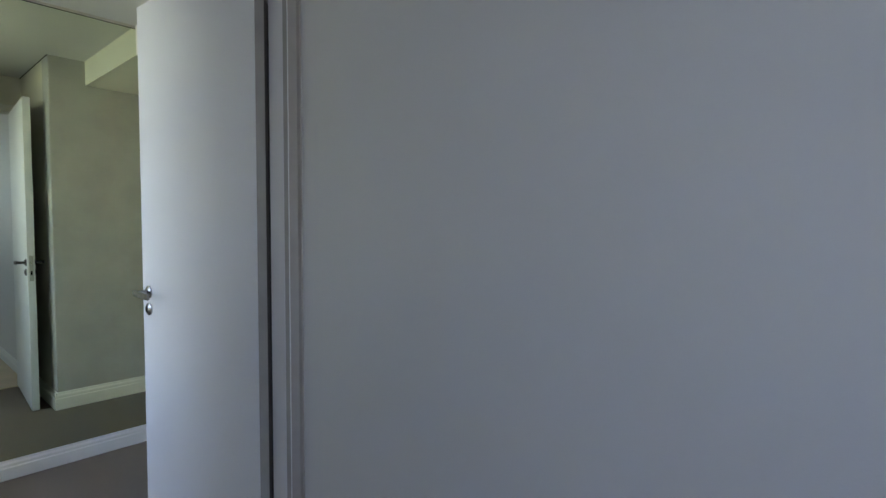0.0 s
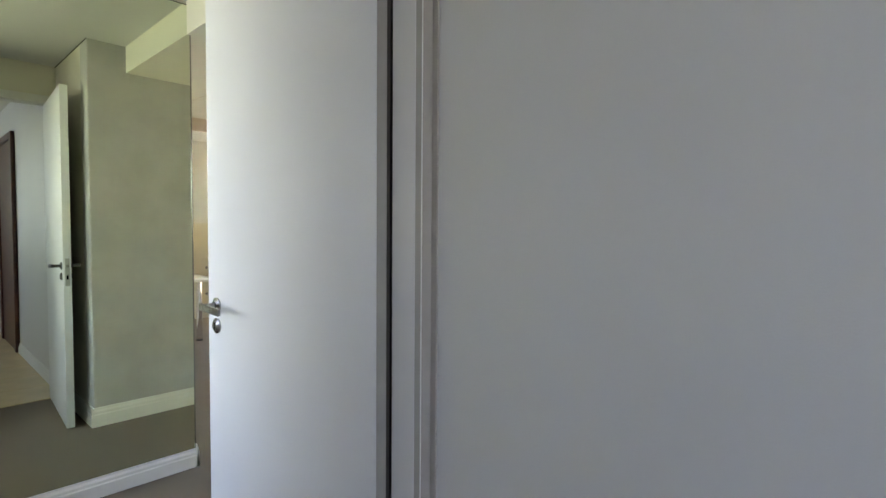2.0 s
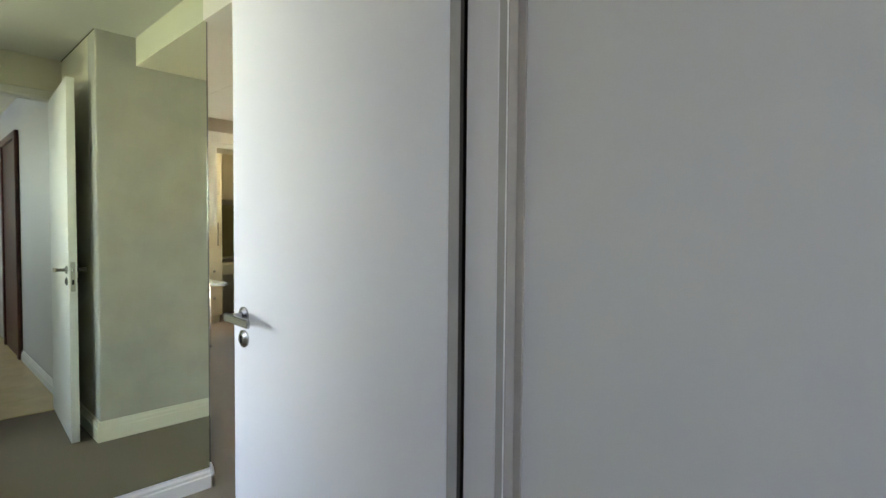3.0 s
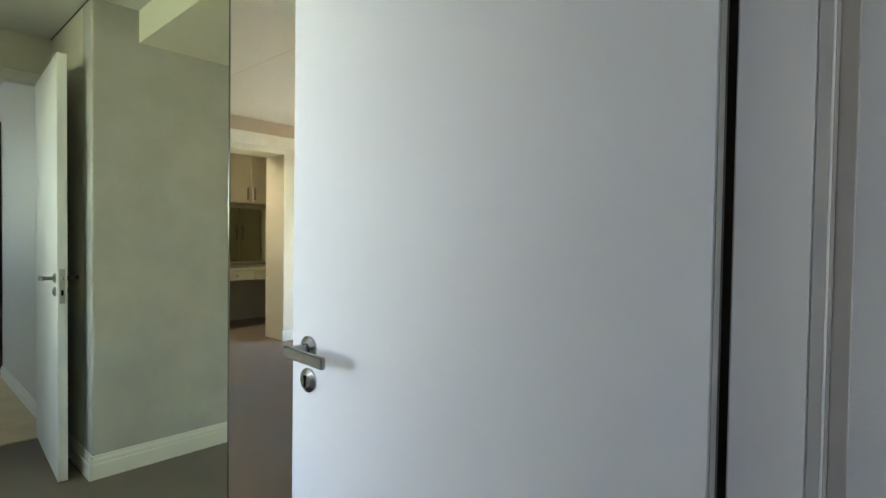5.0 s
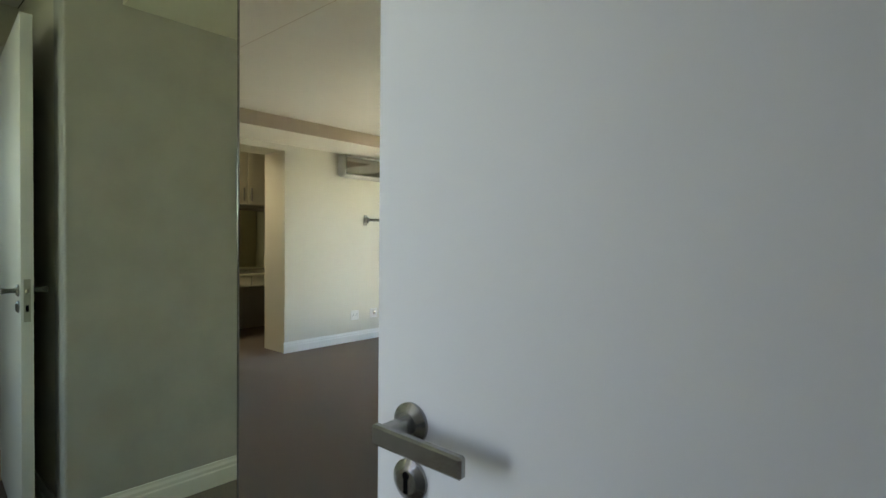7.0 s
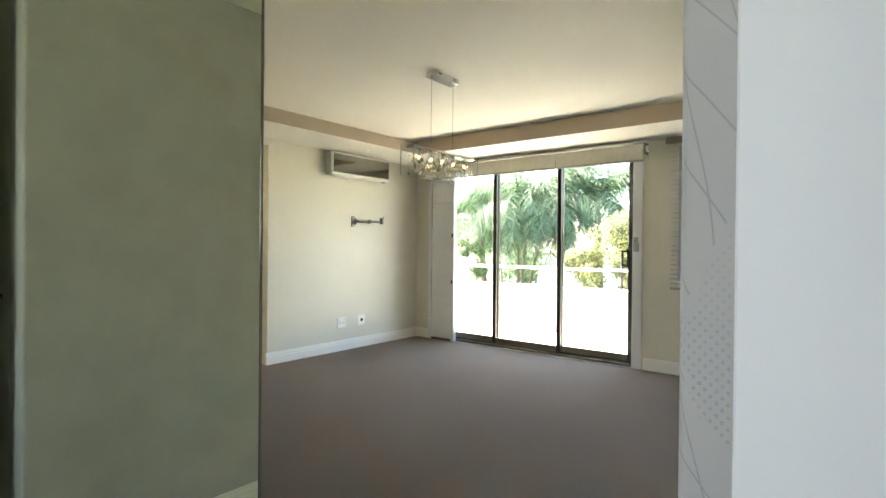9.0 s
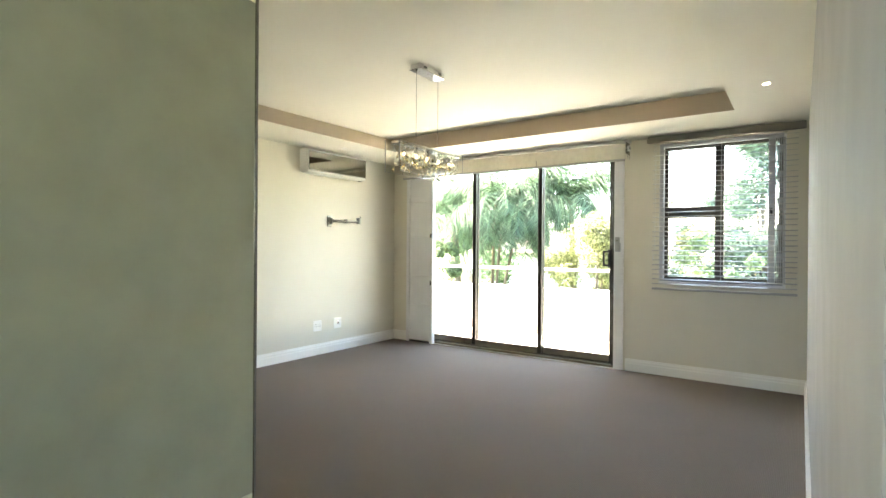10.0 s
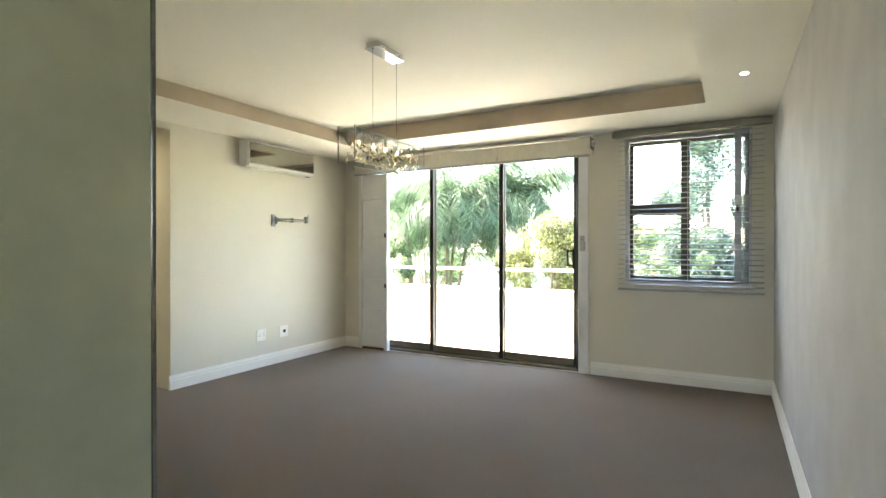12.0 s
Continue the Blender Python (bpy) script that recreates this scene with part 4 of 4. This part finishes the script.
part("cornice", box(bmesh.new(), -4.795, -4.19, 2.085, 3.49, 2.241, 2.275, 0.004), M_CAB, uc)
tc = thing("tall_cabinet", (-4.4, 1.6, 0), "cream tall wardrobe cabinet with drawers beside the vanity", "wardrobe")
part("body", box(bmesh.new(), -4.79, -4.02, 0.9, 2.08, 0.10, 2.24, 0.002), M_CAB, tc)
part("plinth", box(bmesh.new(), -4.76, -4.06, 0.92, 2.06, 0.0, 0.099), M_CAB, tc)
for i in range(2):
    y0, y1 = 0.905 + i * 0.588, 0.905 + (i + 1) * 0.588 - 0.006
    d_ = part("door", box(bmesh.new(), -4.018, -4.000, y0, y1, 0.80, 2.21, 0.003), M_CAB, tc)
    hy_ = y1 - 0.05 if i == 0 else y0 + 0.05
    if i == 1:
        hy_ = y1 - 0.06
    part("handle", box(bmesh.new(), -3.998, -3.976, hy_ - 0.008, hy_ + 0.008, 1.00, 1.30, 0.004), M_KNOB, d_)
    for z0, z1 in ((0.55, 0.795), (0.105, 0.545)):
        d_ = part("drawer", box(bmesh.new(), -4.018, -4.000, y0, y1, z0, z1, 0.003), M_CAB, tc)
        part("knob", ball(bmesh.new(), (-3.984, (y0 + y1) / 2 + 0.18, (z0 + z1) / 2), 0.018), M_KNOB, d_, smooth=True)

wr = thing("wardrobe", (-3.7, 3.0, 0), "cream wardrobe with paired pewter handles opposite the vanity", "wardrobe")
part("body", box(bmesh.new(), -3.86, -3.502, 2.785, 3.49, 0.10, 2.24, 0.002), M_CAB, wr)
part("plinth", box(bmesh.new(), -3.83, -3.53, 2.80, 3.47, 0.0, 0.099), M_CAB, wr)
for y0, y1, hy_ in ((2.79, 3.137, 3.09), (3.142, 3.485, 3.19)):
    d_ = part("door", box(bmesh.new(), -3.880, -3.862, y0, y1, 0.11, 2.21, 0.003), M_CAB, wr)
    part("handle", box(bmesh.new(), -3.902, -3.882, hy_ - 0.008, hy_ + 0.008, 1.10, 1.34, 0.004), M_KNOB, d_)

ds = thing("desk", (-2.8, 1.1, 0), "white topped desk on round chrome legs in the opening", "desk")
part("tabletop", box(bmesh.new(), -3.49, -2.36, 0.91, 1.42, 0.660, 0.692, 0.006, 2), M_TABLE, ds)
for x, y in ((-2.70, 1.36), (-2.70, 0.97), (-3.4, 1.36), (-3.4, 0.97)):
    lg = part("leg", cyl(bmesh.new(), (x, y, 0.02), (x, y, 0.659), 0.030, n=24), M_CHROME, ds, "round chrome leg", smooth=False)
    part("foot", cyl(bmesh.new(), (x, y, 0.0), (x, y, 0.0195), 0.034, n=20), M_BLACK, lg)


# the dressing room's furniture stands against its far wall
for ob_, dz_ in ((vt, 0.0), (vm, 0.005), (uc, 0.03), (tc, 0.0), (wr, 0.0), (ds, 0.0)):
    ob_.location += Vector((-0.245, 0.12, dz_))

# ---------------------------------------------------------------- terrace and garden
G = -3.0
solid("ground", [(-900, 900, 4.95, 1500, G - 1, G), (-900, 900, -900, -3.95, G - 1, G), (-900, -5.4, -3.95, 4.95, G - 1, G), (6.0, 900, -3.95, 4.95, G - 1, G)], M_GROUND, label="green lawn and planting beds")
solid("terrace_slab", [(-8.0, 6.0, NY + 0.22, 6.62, -0.30, -0.045)], M_TERRACE, label="pale terrace floor")
solid("house_wall", [(-5.15, 5.9, 4.88, 4.90, G, -0.31), (-8.0, -5.0, NY, NY + 0.22, 0, 2.6), (EX + 0.16, 6.0, NY, NY + 0.22, 0, 2.6)], M_EXT)
solid("terrace_parapet", [(-8.0, 6.0, 6.30, 6.48, -0.045, 0.60)], M_EXT, 0.01, "white rendered parapet wall")
rl = tagged(new("terrace_rail"), label="white painted flat handrail on short posts above the parapet", kind="structure")
part("handrail", box(bmesh.new(), -8.0, -0.66, 6.36, 6.42, 0.838, 0.872, 0.004), M_RAIL, rl)
for i in range(5):
    x = -7.7 + i * 1.75
    part("post", box(bmesh.new(), x, x + 0.04, 6.37, 6.41, 0.60, 0.837, 0.003), M_RAIL, rl)


def leaf_mesh(name, quads, material):
    me = bpy.data.meshes.new(name)
    vs, fs = [], []
    for q in quads:
        n = len(vs)
        vs.extend(q)
        fs.append(tuple(range(n, n + len(q))))
    me.from_pydata(vs, [], fs)
    me.materials.append(material)
    return me


def palm(x, y, ztop, seed, spread=2.0, fronds=22, lean=(0.0, 0.0), stems=1):
    r = random.Random(seed)
    t = thing("palm_tree", (x, y, G), "feathery garden palm with drooping green fronds in the sun", "palm tree", "garden palms")
    tb_ = bmesh.new()
    n = 14
    heads = []
    for k in range(stems):
        az = 2 * math.pi * (k + r.uniform(-0.2, 0.2)) / stems
        out = 0.0 if stems == 1 else 0.45
        head = Vector((x + out * math.cos(az), y + out * math.sin(az), ztop - 0.25 * (k % 2)))
        heads.append(head)
        foot = Vector((x - lean[0], y - lean[1], G))
        prev = foot
        for i in range(n):
            f = (i + 1) / n
            g_ = f * f
            p = Vector((foot.x + (head.x - foot.x) * g_, foot.y + (head.y - foot.y) * g_, G + (head.z - G) * f))
            cyl(tb_, prev, p, (0.085 if stems == 1 else 0.05) - 0.02 * i / n, (0.082 if stems == 1 else 0.047) - 0.02 * (i + 1) / n, 10)
            prev = p
    part("trunk", tb_, M_TRUNK, t)
    quads = []
    ribs = []
    for k in range(fronds):
        az = 2 * math.pi * k / fronds * 2.4 + r.uniform(-0.2, 0.2)
        el = r.uniform(0.0, 1.35)
        ln = spread * r.uniform(0.8, 1.15)
        d = Vector((math.cos(az), math.sin(az), 0))
        p = heads[k % stems].copy()
        v = d * math.cos(el) + Vector((0, 0, math.sin(el)))
        pts = [p.copy()]
        st = 22
        for i in range(st):
            p = p + v * (ln / st)
            v = (v + Vector((0, 0, -0.105 - 0.05 * i / st))).normalized()
            pts.append(p.copy())
        side = d.cross(Vector((0, 0, 1))).normalized()
        for i in range(st):
            a, b = pts[i], pts[i + 1]
            w = 0.018 * (1 - i / st) + 0.004
            ribs.append([a - side * w, a + side * w, b + side * w * 0.9, b - side * w * 0.9])
            ribs.append([a + Vector((0, 0, w)), a - Vector((0, 0, w)), b - Vector((0, 0, w * 0.9)), b + Vector((0, 0, w * 0.9))])
            if i < 3:
                continue
            for m in range(3):
                c = a.lerp(b, m / 3)
                for s in (-1, 1):
                    L_ = 0.58 * math.sin(math.pi * min(1, (i + 2) / (st + 3))) * r.uniform(0.75, 1.1) + 0.06
                    dirn = (side * s * r.uniform(0.5, 1.0) + (b - a).normalized() * 0.6 + Vector((0, 0, r.uniform(-1.3, 0.1)))).normalized()
                    tip = c + dirn * L_ + Vector((0, 0, -0.10 * L_))
                    mid = c + dirn * L_ * 0.5
                    wd = (b - a).normalized() * 0.0075
                    quads.append([c - wd, mid - wd * 1.1, tip, mid + wd * 1.1, c + wd])
    o = Vector(t.location)
    for nm, q, mt in (("crown", quads, M_PALM), ("ribs", ribs, M_PALM)):
        ob = new(nm, leaf_mesh(nm, [[v - o for v in qq] for qq in q], mt))
        ob.parent = t
    return t


def bush(name, label, x, y, z0, rx, ry, rz, count, size, material, seed, pointed=False, cat="shrub"):
    """A trunk, limbs and a crown of many small leaves in uneven clumps."""
    r = random.Random(seed)
    t = thing(name, (x, y, z0), label, cat)
    o = Vector(t.location)
    zc = z0 + rz * 1.05
    clumps = []
    for i in range(34):
        a, h = r.uniform(0, 2 * math.pi), r.uniform(-1, 1)
        rad = math.sqrt(max(0.0, 1 - h * h)) if not pointed else (1 - h) * 0.5
        rr = r.uniform(0.45, 1.0) * rad
        clumps.append((Vector((x + rx * rr * math.cos(a), y + ry * rr * math.sin(a), zc + rz * h * 0.9)), r.uniform(0.16, 0.34) * min(rx, rz)))
    tb_ = bmesh.new()
    cyl(tb_, (x, y, z0), (x, y, zc), 0.05 * rx + 0.05, 0.03 * rx + 0.02, 8)
    for c, _ in clumps[::3]:
        cyl(tb_, (x, y, z0 + rz * 0.7), c, 0.03 * rx + 0.015, 0.008, 5)
    part("trunk", tb_, M_TRUNK, t)
    quads = []
    for i in range(count):
        c, cr = clumps[r.randrange(len(clumps))]
        n = Vector((r.gauss(0, 1), r.gauss(0, 1), r.gauss(0, 1))).normalized()
        p = c + n * cr * r.uniform(0.6, 1.1)
        u_ = n.cross(Vector((r.gauss(0, 1), r.gauss(0, 1), r.gauss(0, 1)))).normalized()
        w_ = (n.cross(u_) + n * r.uniform(-0.6, 0.6)).normalized()
        s = size * r.uniform(0.6, 1.3)
        quads.append([p - u_ * s - o, p - w_ * s * 0.45 - o, p + u_ * s - o, p + w_ * s * 0.45 - o])
    ob = new("crown", leaf_mesh("crown", quads, material))
    ob.parent = t
    return t


palm(-4.45, 10.0, 2.10, 1, 1.55, 84, (0.45, 0), 3)
palm(-3.30, 10.7, 2.20, 2, 1.75, 34, (-0.15, 0))
palm(-6.15, 10.3, 1.95, 3, 1.8, 38, (-0.3, 0))
palm(-8.6, 12.5, 2.4, 4, 2.4, 28)
bush("shrub", "sunlit yellow-green garden shrub beyond the parapet", -2.25, 9.0, G, 1.30, 0.9, 2.30, 46000, 0.028, M_SHRUB, 11)
bush("shrub", "leafy green garden shrub beyond the parapet", -6.3, 8.5, G, 0.9, 0.6, 1.85, 14000, 0.03, M_SHRUB2, 31)
bush("shrub", "dark green upright garden shrub beyond the parapet", -5.25, 8.6, G, 0.55, 0.6, 2.25, 16000, 0.03, M_SHRUB2, 12)
bush("shrub", "leafy green garden shrub beyond the parapet", -3.9, 8.8, G, 1.2, 0.6, 1.86, 18000, 0.030, M_SHRUB2, 13)
bush("shrub", "sunlit yellow-green garden shrub beyond the parapet", 0.30, 9.4, G, 0.7, 0.6, 2.15, 12000, 0.032, M_SHRUB2, 14)
bush("shrub", "leafy green garden shrub beyond the parapet", -0.7, 10.5, G, 0.8, 0.9, 2.2, 11000, 0.034, M_SHRUB2, 15)
bush("broadleaf_tree", "yellow-green sunlit tree behind the shrubs", -1.9, 12.2, G, 1.3, 1.2, 3.0, 24000, 0.036, M_SHRUB, 19, False, "tree")
bush("conifer_tree", "tall blue-green conifer in the garden", 0.28, 12.5, G, 1.9, 1.4, 3.9, 62000, 0.036, M_CONIFER, 16, True, "tree")
bush("broadleaf_tree", "dense green tree in the garden", -0.6, 16.0, G, 1.6, 1.6, 2.9, 32000, 0.042, M_CONIFER, 17, False, "tree")
bush("broadleaf_tree", "dense green tree in the garden", 2.1, 15.0, G, 1.6, 1.6, 3.0, 14000, 0.07, M_SHRUB2, 18, False, "tree")
bush("broadleaf_tree", "dense green tree in the garden", -9.5, 17.0, G, 2.2, 2.0, 2.6, 12000, 0.08, M_SHRUB2, 20, False, "tree")

# pale neighbouring house behind the planting
nh = thing("neighbour_house", (-6.0, 24.0, G), "pale rendered neighbouring house behind the trees", "house")
part("wall", box(bmesh.new(), -13.0, 1.5, 22.0, 28.0, G, 0.9), M_EXT, nh)
rf = bmesh.new()
v_ = [rf.verts.new(p) for p in ((-13.4, 21.6, 0.9), (1.9, 21.6, 0.9), (1.9, 28.4, 0.9), (-13.4, 28.4, 0.9), (-10.5, 25, 2.3), (-1.0, 25, 2.3))]
for f in ((0, 1, 5, 4), (1, 2, 5), (2, 3, 4, 5), (3, 0, 4), (3, 2, 1, 0)):
    rf.faces.new([v_[i] for i in f])
part("roof", rf, M_ROOF, nh)

# ---------------------------------------------------------------- hall tiles
tile_bm = box(bmesh.new(), 0.002, 0.398, 0.002, 0.398, -0.0118, 0.0, 0.0015)
tile_me = finish("tile", tile_bm, M_TILE)
hall = bpy.data.objects["floor_hall"]
for i in range(9):
    for j in range(9):
        x, y = DX + 0.0 + 0.4 * i, COL - 0.4 * (j + 1)
        if x + 0.4 > 5.5 or (x < 2.6 and y < -1.3):
            continue
        tl = new("tile", tile_me)
        tl.parent = hall
        tl.location = (x, y, 0)
